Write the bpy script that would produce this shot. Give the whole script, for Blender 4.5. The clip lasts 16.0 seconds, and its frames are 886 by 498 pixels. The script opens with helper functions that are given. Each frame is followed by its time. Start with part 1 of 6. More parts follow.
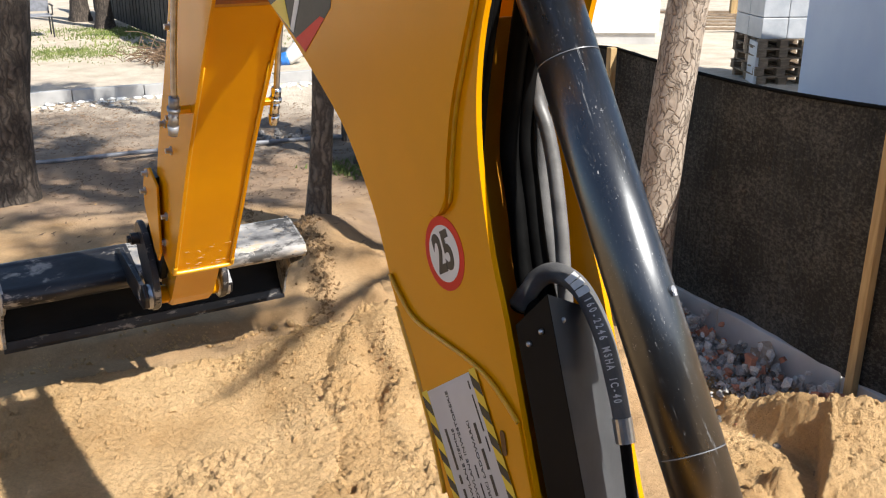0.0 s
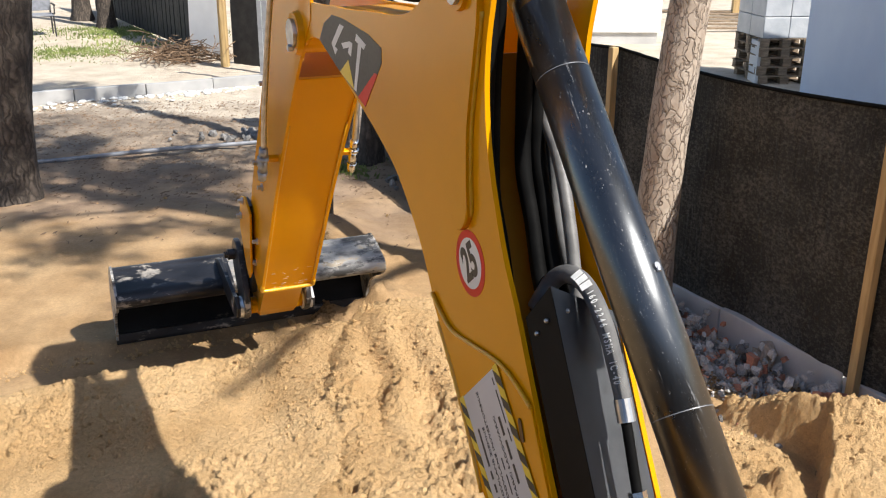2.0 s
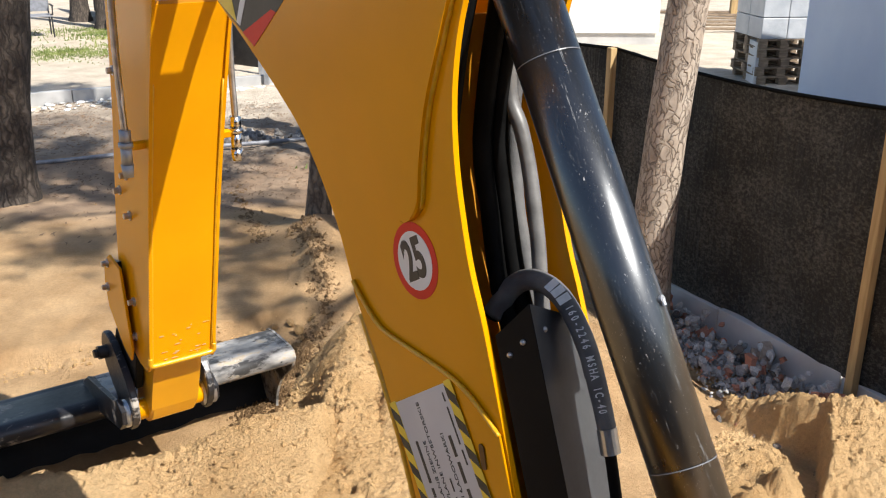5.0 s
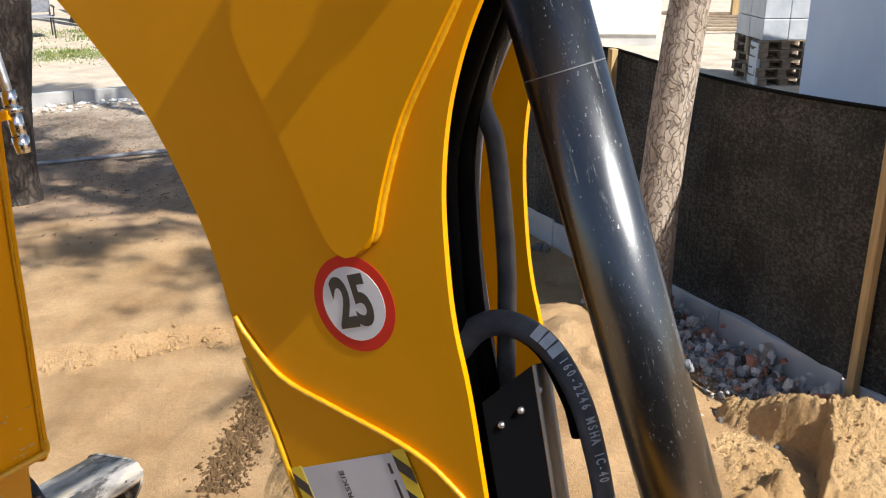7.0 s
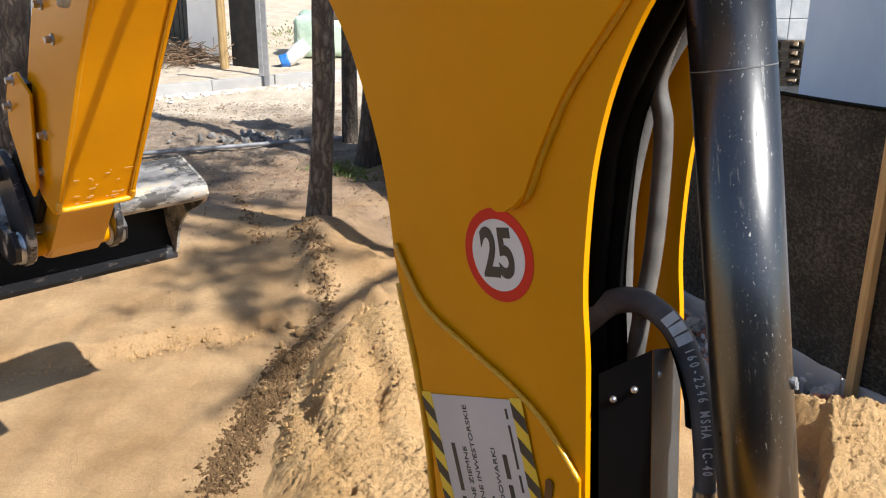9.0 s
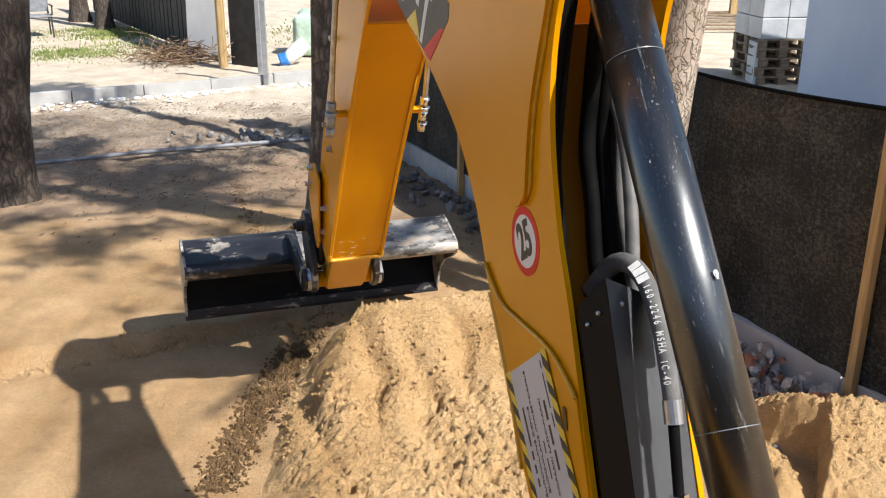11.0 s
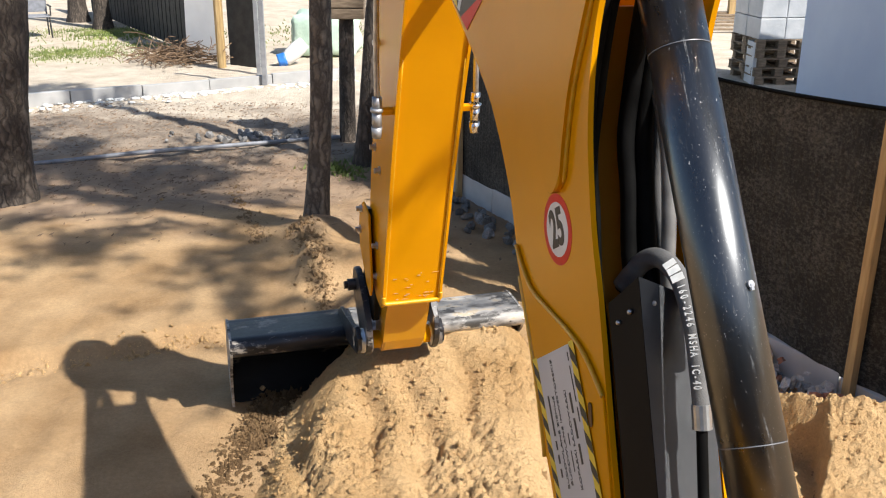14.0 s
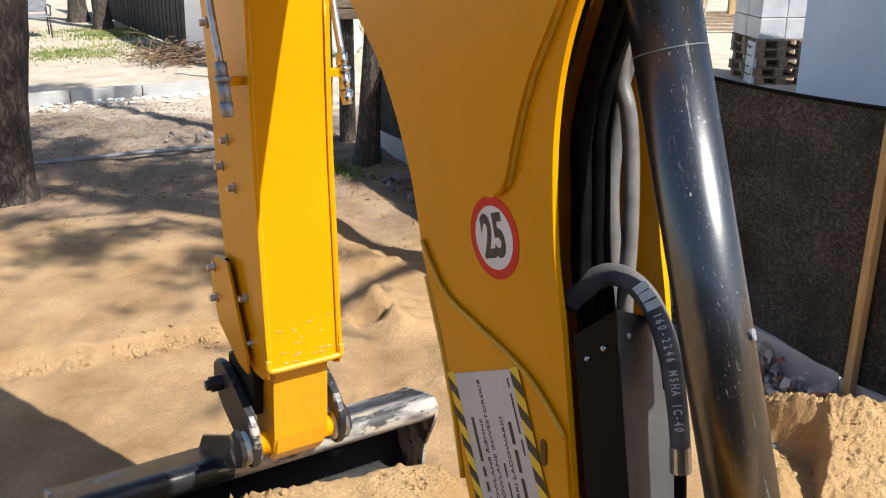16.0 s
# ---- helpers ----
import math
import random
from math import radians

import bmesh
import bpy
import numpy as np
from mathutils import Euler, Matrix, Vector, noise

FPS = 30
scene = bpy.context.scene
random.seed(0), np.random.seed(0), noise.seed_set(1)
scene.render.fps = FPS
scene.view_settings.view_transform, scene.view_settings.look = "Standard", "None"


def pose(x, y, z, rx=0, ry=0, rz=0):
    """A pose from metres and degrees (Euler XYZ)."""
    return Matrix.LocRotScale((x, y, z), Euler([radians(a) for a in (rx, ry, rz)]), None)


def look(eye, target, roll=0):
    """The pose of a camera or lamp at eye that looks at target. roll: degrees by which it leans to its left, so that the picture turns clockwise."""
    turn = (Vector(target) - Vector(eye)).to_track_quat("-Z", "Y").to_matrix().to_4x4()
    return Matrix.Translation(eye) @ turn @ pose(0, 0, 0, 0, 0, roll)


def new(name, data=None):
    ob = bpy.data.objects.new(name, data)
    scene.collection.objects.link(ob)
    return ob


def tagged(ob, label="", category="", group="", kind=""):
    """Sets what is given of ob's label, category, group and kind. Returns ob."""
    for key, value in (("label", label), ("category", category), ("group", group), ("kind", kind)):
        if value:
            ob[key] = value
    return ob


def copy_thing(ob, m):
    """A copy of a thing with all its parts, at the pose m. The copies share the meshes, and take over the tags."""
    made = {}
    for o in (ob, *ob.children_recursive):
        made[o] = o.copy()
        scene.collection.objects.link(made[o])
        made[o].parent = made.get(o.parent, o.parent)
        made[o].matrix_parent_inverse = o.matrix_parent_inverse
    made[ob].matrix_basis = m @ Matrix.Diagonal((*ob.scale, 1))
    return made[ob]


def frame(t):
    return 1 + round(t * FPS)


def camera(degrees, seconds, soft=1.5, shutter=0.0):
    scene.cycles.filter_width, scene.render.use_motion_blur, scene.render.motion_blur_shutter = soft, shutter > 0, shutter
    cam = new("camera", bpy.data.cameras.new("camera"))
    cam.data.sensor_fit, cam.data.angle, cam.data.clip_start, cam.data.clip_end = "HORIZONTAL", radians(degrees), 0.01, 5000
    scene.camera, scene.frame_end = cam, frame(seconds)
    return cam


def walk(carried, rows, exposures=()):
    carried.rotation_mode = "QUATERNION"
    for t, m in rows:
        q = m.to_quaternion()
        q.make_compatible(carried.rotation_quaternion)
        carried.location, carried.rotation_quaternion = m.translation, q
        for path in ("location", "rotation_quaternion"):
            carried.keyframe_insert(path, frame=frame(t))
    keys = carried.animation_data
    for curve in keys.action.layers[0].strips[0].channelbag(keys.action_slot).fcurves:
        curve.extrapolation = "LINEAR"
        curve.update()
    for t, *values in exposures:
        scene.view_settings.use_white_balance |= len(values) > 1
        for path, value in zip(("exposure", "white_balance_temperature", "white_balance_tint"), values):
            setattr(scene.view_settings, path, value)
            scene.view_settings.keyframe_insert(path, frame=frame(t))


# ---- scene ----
# ================= camera =================
EYE_Z = 2.6
cam = camera(49.98, 16.0, soft=1.15)


def eye_row(t, right, down):
    """Held camera; small shakes in thousandths of a radian."""
    return t, pose(0, 0, EYE_Z, 90 - 19.694 + math.degrees(down / 1000), -0.29, math.degrees(right / 1000))


walk(cam, [eye_row(0, 0, 0), eye_row(1, 0, 0), eye_row(1.5, -1.2, 0.6), eye_row(2, 1.8, -0.6), eye_row(2.5, 0, 0), eye_row(3.5, 1.0, -1.6),
           eye_row(4, 0.5, -0.5), eye_row(6.5, 0, 0.3), eye_row(7, 1.2, 1.2), eye_row(7.5, 4.2, 4.2), eye_row(8, -0.6, 2.6), eye_row(8.5, 0, 1.6),
           eye_row(9, 0.6, 1.6), eye_row(11.5, -1.2, 0.2), eye_row(12, -2.2, 0.6), eye_row(14, -1.8, 0.6), eye_row(14.5, 0, 0.2),
           eye_row(15.5, -1.2, 0.5), eye_row(16, -1.8, 0.6)], exposures=[(0, 0.72), (16, 0.72)])

# ================= light =================
SUN_EL, SUN_AZ = 47.5, 126.0
world = bpy.data.worlds.new("world")
scene.world = world
world.use_nodes = True
wn = world.node_tree.nodes
sky = wn.new("ShaderNodeTexSky")
sky.sky_type = 'NISHITA'
sky.sun_disc = False
sky.sun_elevation, sky.sun_rotation = radians(SUN_EL), radians(SUN_AZ)
world.node_tree.links.new(sky.outputs[0], wn["Background"].inputs[0])
wn["Background"].inputs[1].default_value = 0.092
sun_data = bpy.data.lights.new("sun", 'SUN')
sun_data.energy, sun_data.angle, sun_data.color = 4.8, radians(0.6), (1.0, 0.955, 0.89)
sun = new("sun", sun_data)
TO_SUN = Vector((math.sin(radians(SUN_AZ)) * math.cos(radians(SUN_EL)), math.cos(radians(SUN_AZ)) * math.cos(radians(SUN_EL)), math.sin(radians(SUN_EL))))
sun.matrix_world = look(TO_SUN * 40, (0, 0, 0))


# ================= materials =================
def material(name, dark, light, scale=6.0, rough=0.6, metal=0.0, bump=0.2, bump_scale=60.0, dist=0.004, coat=0.0, stretch=(1, 1, 1), spots=None, spot_scale=30.0, spot_at=0.7, spot_rough=0.9):
    """Two-tone noise colour, fine relief, and optional dirt spots of a third colour."""
    m = bpy.data.materials.new(name)
    m.use_nodes = True
    nt = m.node_tree
    b = nt.nodes["Principled BSDF"]
    b.inputs["Metallic"].default_value = metal
    b.inputs["Coat Weight"].default_value = coat
    b.inputs["Coat Roughness"].default_value = 0.08
    co = nt.nodes.new("ShaderNodeTexCoord")
    mp = nt.nodes.new("ShaderNodeMapping")
    mp.inputs["Scale"].default_value = stretch
    nt.links.new(co.outputs["Object"], mp.inputs["Vector"])
    n1 = nt.nodes.new("ShaderNodeTexNoise")
    n1.inputs["Scale"].default_value, n1.inputs["Detail"].default_value = scale, 6
    nt.links.new(mp.outputs[0], n1.inputs["Vector"])
    ramp = nt.nodes.new("ShaderNodeValToRGB")
    ramp.color_ramp.elements[0].position, ramp.color_ramp.elements[1].position = 0.32, 0.68
    ramp.color_ramp.elements[0].color, ramp.color_ramp.elements[1].color = (*dark, 1), (*light, 1)
    nt.links.new(n1.outputs["Fac"], ramp.inputs[0])
    colour = ramp.outputs[0]
    n2 = nt.nodes.new("ShaderNodeTexNoise")
    n2.inputs["Scale"].default_value, n2.inputs["Detail"].default_value = bump_scale, 5
    nt.links.new(mp.outputs[0], n2.inputs["Vector"])
    rr = nt.nodes.new("ShaderNodeMapRange")
    rr.inputs["To Min"].default_value, rr.inputs["To Max"].default_value = max(0.02, rough * 0.75), min(1.0, rough * 1.25)
    nt.links.new(n2.outputs["Fac"], rr.inputs["Value"])
    roughness = rr.outputs[0]
    if spots:
        n3 = nt.nodes.new("ShaderNodeTexNoise")
        n3.inputs["Scale"].default_value, n3.inputs["Detail"].default_value = spot_scale, 8
        n3.inputs["Roughness"].default_value = 0.7
        nt.links.new(mp.outputs[0], n3.inputs["Vector"])
        mask = nt.nodes.new("ShaderNodeMapRange")
        mask.inputs["From Min"].default_value, mask.inputs["From Max"].default_value = spot_at, spot_at + 0.06
        nt.links.new(n3.outputs["Fac"], mask.inputs["Value"])
        mix = nt.nodes.new("ShaderNodeMix")
        mix.data_type = 'RGBA'
        nt.links.new(mask.outputs[0], mix.inputs["Factor"])
        nt.links.new(colour, mix.inputs["A"])
        mix.inputs["B"].default_value = (*spots, 1)
        colour = mix.outputs["Result"]
        mr = nt.nodes.new("ShaderNodeMix")
        nt.links.new(mask.outputs[0], mr.inputs["Factor"])
        nt.links.new(roughness, mr.inputs["A"])
        mr.inputs["B"].default_value = spot_rough
        roughness = mr.outputs["Result"]
    nt.links.new(colour, b.inputs["Base Color"])
    nt.links.new(roughness, b.inputs["Roughness"])
    if bump:
        bp = nt.nodes.new("ShaderNodeBump")
        bp.inputs["Strength"].default_value, bp.inputs["Distance"].default_value = bump, dist
        nt.links.new(n2.outputs["Fac"], bp.inputs["Height"])
        nt.links.new(bp.outputs[0], b.inputs["Normal"])
    return m


def scuffed(m, colour, scale, at, stretch, rough=0.7):
    """A further layer of worn marks over a material."""
    nt = m.node_tree
    b = nt.nodes["Principled BSDF"]
    co = next(n for n in nt.nodes if n.type == 'TEX_COORD')
    mp = nt.nodes.new("ShaderNodeMapping")
    mp.inputs["Scale"].default_value = stretch
    nt.links.new(co.outputs["Object"], mp.inputs["Vector"])
    nz = nt.nodes.new("ShaderNodeTexNoise")
    nz.inputs["Scale"].default_value, nz.inputs["Detail"].default_value, nz.inputs["Roughness"].default_value = scale, 10, 0.75
    nt.links.new(mp.outputs[0], nz.inputs["Vector"])
    mk = nt.nodes.new("ShaderNodeMapRange")
    mk.inputs["From Min"].default_value, mk.inputs["From Max"].default_value = at, at + 0.05
    nt.links.new(nz.outputs["Fac"], mk.inputs["Value"])
    for name, value in (("Base Color", (*colour, 1)), ("Roughness", rough)):
        src = b.inputs[name].links[0].from_socket
        mx = nt.nodes.new("ShaderNodeMix")
        mx.data_type = 'RGBA' if name == "Base Color" else 'FLOAT'
        ins = [i for i in mx.inputs if i.enabled]
        outs = [o for o in mx.outputs if o.enabled]
        nt.links.new(mk.outputs[0], ins[0])
        nt.links.new(src, ins[1])
        ins[2].default_value = value
        nt.links.new(outs[0], b.inputs[name])
    return m


def varied(m, low=0.6, high=1.35):
    """Brightness and hue that differ from object to object."""
    nt = m.node_tree
    b = nt.nodes["Principled BSDF"]
    src = b.inputs["Base Color"].links[0].from_socket
    info = nt.nodes.new("ShaderNodeObjectInfo")
    hsv = nt.nodes.new("ShaderNodeHueSaturation")
    mr = nt.nodes.new("ShaderNodeMapRange")
    mr.inputs["To Min"].default_value, mr.inputs["To Max"].default_value = low, high
    nt.links.new(info.outputs["Random"], mr.inputs["Value"])
    nt.links.new(mr.outputs[0], hsv.inputs["Value"])
    nt.links.new(src, hsv.inputs["Color"])
    nt.links.new(hsv.outputs[0], b.inputs["Base Color"])
    return m


def sand_material(name, dark, light, lump=1.0):
    """Damp golden sand: broad tone patches, grains, small clods."""
    m = material(name, dark, light, 2.2, 0.95, 0, 0.8, 120, 0.011)
    nt = m.node_tree
    b = nt.nodes["Principled BSDF"]
    b.inputs["Specular IOR Level"].default_value = 0.15
    co = next(n for n in nt.nodes if n.type == 'TEX_COORD')
    fine = nt.nodes.new("ShaderNodeTexNoise")
    fine.inputs["Scale"].default_value, fine.inputs["Detail"].default_value, fine.inputs["Roughness"].default_value = 42, 8, 0.78
    nt.links.new(co.outputs["Object"], fine.inputs["Vector"])
    hsv = nt.nodes.new("ShaderNodeHueSaturation")
    src = b.inputs["Base Color"].links[0].from_socket
    mr = nt.nodes.new("ShaderNodeMapRange")
    mr.inputs["From Min"].default_value, mr.inputs["From Max"].default_value = 0.3, 0.7
    mr.inputs["To Min"].default_value, mr.inputs["To Max"].default_value = 0.8, 1.15
    nt.links.new(fine.outputs["Fac"], mr.inputs["Value"])
    nt.links.new(mr.outputs[0], hsv.inputs["Value"])
    nt.links.new(src, hsv.inputs["Color"])
    nt.links.new(hsv.outputs[0], b.inputs["Base Color"])
    old = next(n for n in nt.nodes if n.type == 'BUMP')
    big = nt.nodes.new("ShaderNodeBump")
    big.inputs["Strength"].default_value, big.inputs["Distance"].default_value = 0.85, 0.019 * lump
    nt.links.new(fine.outputs["Fac"], big.inputs["Height"])
    nt.links.new(big.outputs[0], old.inputs["Normal"])
    return m


def ground_material():
    """Golden sand by the machine, grey trodden earth further off, pale dry sand beyond, mossy patches."""
    m = sand_material("ground_sand", (0.36, 0.224, 0.110), (0.54, 0.362, 0.195), 0.9)
    nt = m.node_tree
    b = nt.nodes["Principled BSDF"]
    co = next(n for n in nt.nodes if n.type == 'TEX_COORD')
    sep = nt.nodes.new("ShaderNodeSeparateXYZ")
    nt.links.new(co.outputs["Object"], sep.inputs[0])
    wob = nt.nodes.new("ShaderNodeTexNoise")
    wob.inputs["Scale"].default_value, wob.inputs["Detail"].default_value = 0.9, 7
    nt.links.new(co.outputs["Object"], wob.inputs["Vector"])
    add = nt.nodes.new("ShaderNodeMath")
    add.operation = 'MULTIPLY_ADD'
    add.inputs[1].default_value = 4.0
    nt.links.new(wob.outputs["Fac"], add.inputs[0])
    nt.links.new(sep.outputs["Y"], add.inputs[2])

    def layer(below, low, high, colour_a, colour_b, scale):
        mk = nt.nodes.new("ShaderNodeMapRange")
        mk.inputs["From Min"].default_value, mk.inputs["From Max"].default_value = low, high
        nt.links.new(add.outputs[0], mk.inputs["Value"])
        nz = nt.nodes.new("ShaderNodeTexNoise")
        nz.inputs["Scale"].default_value, nz.inputs["Detail"].default_value, nz.inputs["Roughness"].default_value = scale, 9, 0.7
        nt.links.new(co.outputs["Object"], nz.inputs["Vector"])
        rp = nt.nodes.new("ShaderNodeValToRGB")
        rp.color_ramp.elements[0].position, rp.color_ramp.elements[1].position = 0.35, 0.62
        rp.color_ramp.elements[0].color, rp.color_ramp.elements[1].color = (*colour_a, 1), (*colour_b, 1)
        nt.links.new(nz.outputs["Fac"], rp.inputs[0])
        mx = nt.nodes.new("ShaderNodeMix")
        mx.data_type = 'RGBA'
        nt.links.new(mk.outputs[0], mx.inputs["Factor"])
        nt.links.new(below, mx.inputs["A"])
        nt.links.new(rp.outputs[0], mx.inputs["B"])
        return mx.outputs["Result"]

    src = b.inputs["Base Color"].links[0].from_socket
    src = layer(src, 9.2, 10.6, (0.25, 0.175, 0.12), (0.40, 0.285, 0.19), 2.2)
    src = layer(src, 11.6, 12.6, (0.17, 0.135, 0.105), (0.36, 0.29, 0.22), 3.0)
    src = layer(src, 14.4, 15.2, (0.46, 0.385, 0.295), (0.64, 0.56, 0.45), 2.0)
    nt.links.new(src, b.inputs["Base Color"])
    return m


GROUND = ground_material()
DAMP_PALE = sand_material("drying_sand", (0.19, 0.118, 0.060), (0.36, 0.235, 0.125), 1.2)
DAMP_SAND = sand_material("damp_sand", (0.12, 0.073, 0.036), (0.25, 0.158, 0.080), 1.5)
SAND = sand_material("heap_sand", (0.53, 0.332, 0.150), (0.72, 0.488, 0.252), 1.9)
PAINT = material("yellow_paint", (0.68, 0.288, 0.001), (0.74, 0.315, 0.0015), 3, 0.20, 0, 0.08, 9, 0.004, 0.0)
PAINT_WORN = material("worn_yellow_paint", (0.60, 0.268, 0.004), (0.67, 0.305, 0.006), 4, 0.32, 0, 0.1, 120, 0.001, 0.2, (1, 1, 1), (0.45, 0.33, 0.2), 26, 0.68)
PAINT.node_tree.nodes["Principled BSDF"].inputs["Specular IOR Level"].default_value = 0.24
PAINT.node_tree.nodes["Principled BSDF"].inputs["Specular Tint"].default_value = (1.0, 0.80, 0.42, 1)
WELD = material("weld_yellow", (0.64, 0.31, 0.004), (0.74, 0.38, 0.008), 40, 0.3, 0, 0.5, 140, 0.003, 0.3)
# darker copy of yellow_paint: the shade between plates is put into the colour
INNER_SHADED = material("shaded_recess_yellow", (0.44, 0.185, 0.005), (0.54, 0.235, 0.008), 4, 0.5, 0, 0.1, 90, 0.001)
BARREL = material("black_gloss_paint", (0.004, 0.0045, 0.0055), (0.008, 0.0085, 0.010), 8, 0.30, 0, 0.10, 30, 0.001, 0.0, (0.5, 1, 1), (0.33, 0.32, 0.31), 270, 0.622, 0.6)
BARREL.node_tree.nodes["Principled BSDF"].inputs["Specular IOR Level"].default_value = 1.0
BARREL.node_tree.nodes["Principled BSDF"].inputs["Coat Weight"].default_value = 0.2
BARREL.node_tree.nodes["Principled BSDF"].inputs["Coat Roughness"].default_value = 0.15
BARREL.node_tree.nodes["Principled BSDF"].inputs["IOR"].default_value = 1.62
BARREL.node_tree.nodes["Principled BSDF"].inputs["Specular Tint"].default_value = (0.92, 0.96, 1.0, 1)
scuffed(BARREL, (0.10, 0.10, 0.10), 70, 0.61, (0.12, 1, 1))
scuffed(BARREL, (0.50, 0.49, 0.47), 38, 0.652, (0.45, 1, 1))
scuffed(BARREL, (0.10, 0.098, 0.095), 16, 0.62, (0.25, 1, 1))
STEEL_BLACK = material("worn_black_steel", (0.012, 0.012, 0.014), (0.035, 0.035, 0.04), 9, 0.34, 0.1, 0.3, 70, 0.003, 0.0, (1, 0.5, 1), (0.40, 0.36, 0.31), 8, 0.575, 0.85)
STEEL_WORN = material("scraped_steel", (0.12, 0.115, 0.11), (0.60, 0.58, 0.55), 9, 0.5, 0.1, 0.35, 60, 0.003, 0.0, (1.6, 0.8, 1.6), (0.50, 0.42, 0.31), 9, 0.53, 0.9)
scuffed(STEEL_WORN, (0.06, 0.058, 0.056), 6, 0.525, (1.4, 0.6, 1.4), 0.5)
scuffed(STEEL_WORN, (0.03, 0.03, 0.03), 34, 0.60, (1, 0.35, 1), 0.5)
scuffed(STEEL_BLACK, (0.30, 0.28, 0.25), 26, 0.60, (1, 0.3, 1), 0.8)
STEEL_DARK = material("dark_bucket_steel", (0.004, 0.004, 0.0045), (0.012, 0.0115, 0.011), 7, 0.55, 0.0, 0.3, 60, 0.003, 0.0, (1, 0.4, 1), (0.10, 0.085, 0.065), 6, 0.64, 0.85)
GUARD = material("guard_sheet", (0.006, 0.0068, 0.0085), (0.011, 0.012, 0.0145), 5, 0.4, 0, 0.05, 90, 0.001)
# paler copy of guard_sheet: sunlight on the folded side put into the colour
GUARD_GREY = material("guard_sheet_lit", (0.095, 0.102, 0.112), (0.155, 0.162, 0.172), 5, 0.42, 0.1, 0.1, 90, 0.001)
RUBBER = material("black_rubber", (0.0025, 0.0025, 0.0025), (0.007, 0.007, 0.007), 12, 0.62, 0, 0.3, 90, 0.002)
for dull, gloss in ((RUBBER, 0.07), (STEEL_DARK, 0.15), (GUARD, 0.3)):
    dull.node_tree.nodes["Principled BSDF"].inputs["Specular IOR Level"].default_value = gloss
SLEEVE = material("grey_hose_sleeve", (0.085, 0.085, 0.087), (0.155, 0.153, 0.15), 18, 0.75, 0, 0.6, 260, 0.002)
CORRUGATED = material("grey_corrugated", (0.11, 0.108, 0.105), (0.20, 0.195, 0.19), 20, 0.5, 0.2, 0.3, 100, 0.002)
CHROME = material("chrome", (0.62, 0.62, 0.62), (0.80, 0.80, 0.80), 12, 0.18, 1.0, 0.05, 90, 0.001)
ZINC = material("zinc_steel", (0.40, 0.40, 0.41), (0.60, 0.60, 0.61), 30, 0.35, 0.9, 0.2, 90, 0.001)
RED = material("red_vinyl", (0.62, 0.02, 0.012), (0.70, 0.03, 0.016), 5, 0.4, 0, 0.03, 80, 0.001)
WHITE = material("white_vinyl", (0.66, 0.66, 0.66), (0.76, 0.76, 0.76), 5, 0.4, 0, 0.03, 80, 0.001)
GREY_LABEL = material("pale_grey_label", (0.50, 0.50, 0.52), (0.60, 0.60, 0.62), 5, 0.45, 0, 0.05, 80, 0.001)
INK = material("black_ink", (0.02, 0.02, 0.02), (0.035, 0.035, 0.035), 20, 0.5, 0, 0.0)
LOGO_GREY = material("dark_grey_vinyl", (0.035, 0.033, 0.032), (0.055, 0.052, 0.05), 5, 0.35, 0, 0.03, 80, 0.001)
RED.node_tree.nodes["Principled BSDF"].inputs["Specular IOR Level"].default_value = 0.2
LOGO_GREY.node_tree.nodes["Principled BSDF"].inputs["Specular IOR Level"].default_value = 0.2
SCUFF = material("bare_scuff", (0.50, 0.31, 0.09), (0.60, 0.43, 0.22), 60, 0.7, 0, 0.2, 120, 0.001)
DARK_SLOT = material("shaded_recess", (0.10, 0.04, 0.003), (0.15, 0.06, 0.004), 20, 0.6, 0, 0.0)
TAPE = material("yellow_tape", (0.78, 0.55, 0.03), (0.84, 0.62, 0.05), 9, 0.4, 0, 0.03, 80, 0.001)
LETTER = material("pale_print", (0.62, 0.63, 0.62), (0.78, 0.78, 0.77), 60, 0.6, 0, 0.0)
KERB = material("kerb_concrete", (0.33, 0.33, 0.325), (0.45, 0.445, 0.435), 3, 0.9, 0, 0.4, 60, 0.004)
STONE_DARK = varied(material("dark_rubble", (0.13, 0.125, 0.12), (0.27, 0.26, 0.25), 9, 0.9, 0, 0.5, 50, 0.006), 0.5, 1.4)
CONCRETE = material("concrete", (0.46, 0.455, 0.445), (0.62, 0.61, 0.595), 3, 0.9, 0, 0.4, 60, 0.004)
STONE = varied(material("rubble_stone", (0.36, 0.345, 0.33), (0.62, 0.60, 0.575), 9, 0.9, 0, 0.5, 50, 0.006), 0.7, 1.3)
BOULDER = varied(material("sandy_boulder", (0.33, 0.26, 0.20), (0.48, 0.39, 0.31), 7, 0.95, 0, 0.6, 40, 0.008), 0.85, 1.1)
BRICK = varied(material("broken_brick", (0.34, 0.13, 0.08), (0.55, 0.27, 0.18), 10, 0.9, 0, 0.5, 50, 0.006), 0.7, 1.4)
WOOD = material("stake_wood", (0.38, 0.25, 0.105), (0.54, 0.38, 0.18), 7, 0.7, 0, 0.3, 60, 0.003, 0, (6, 6, 0.6))
WOOD_GREY = material("weathered_wood", (0.16, 0.115, 0.075), (0.33, 0.25, 0.17), 7, 0.85, 0, 0.4, 50, 0.004, 0, (1, 5, 5))
DARK_PANEL = material("dark_panel", (0.016, 0.016, 0.017), (0.04, 0.039, 0.038), 6, 0.7, 0, 0.3, 50, 0.004)
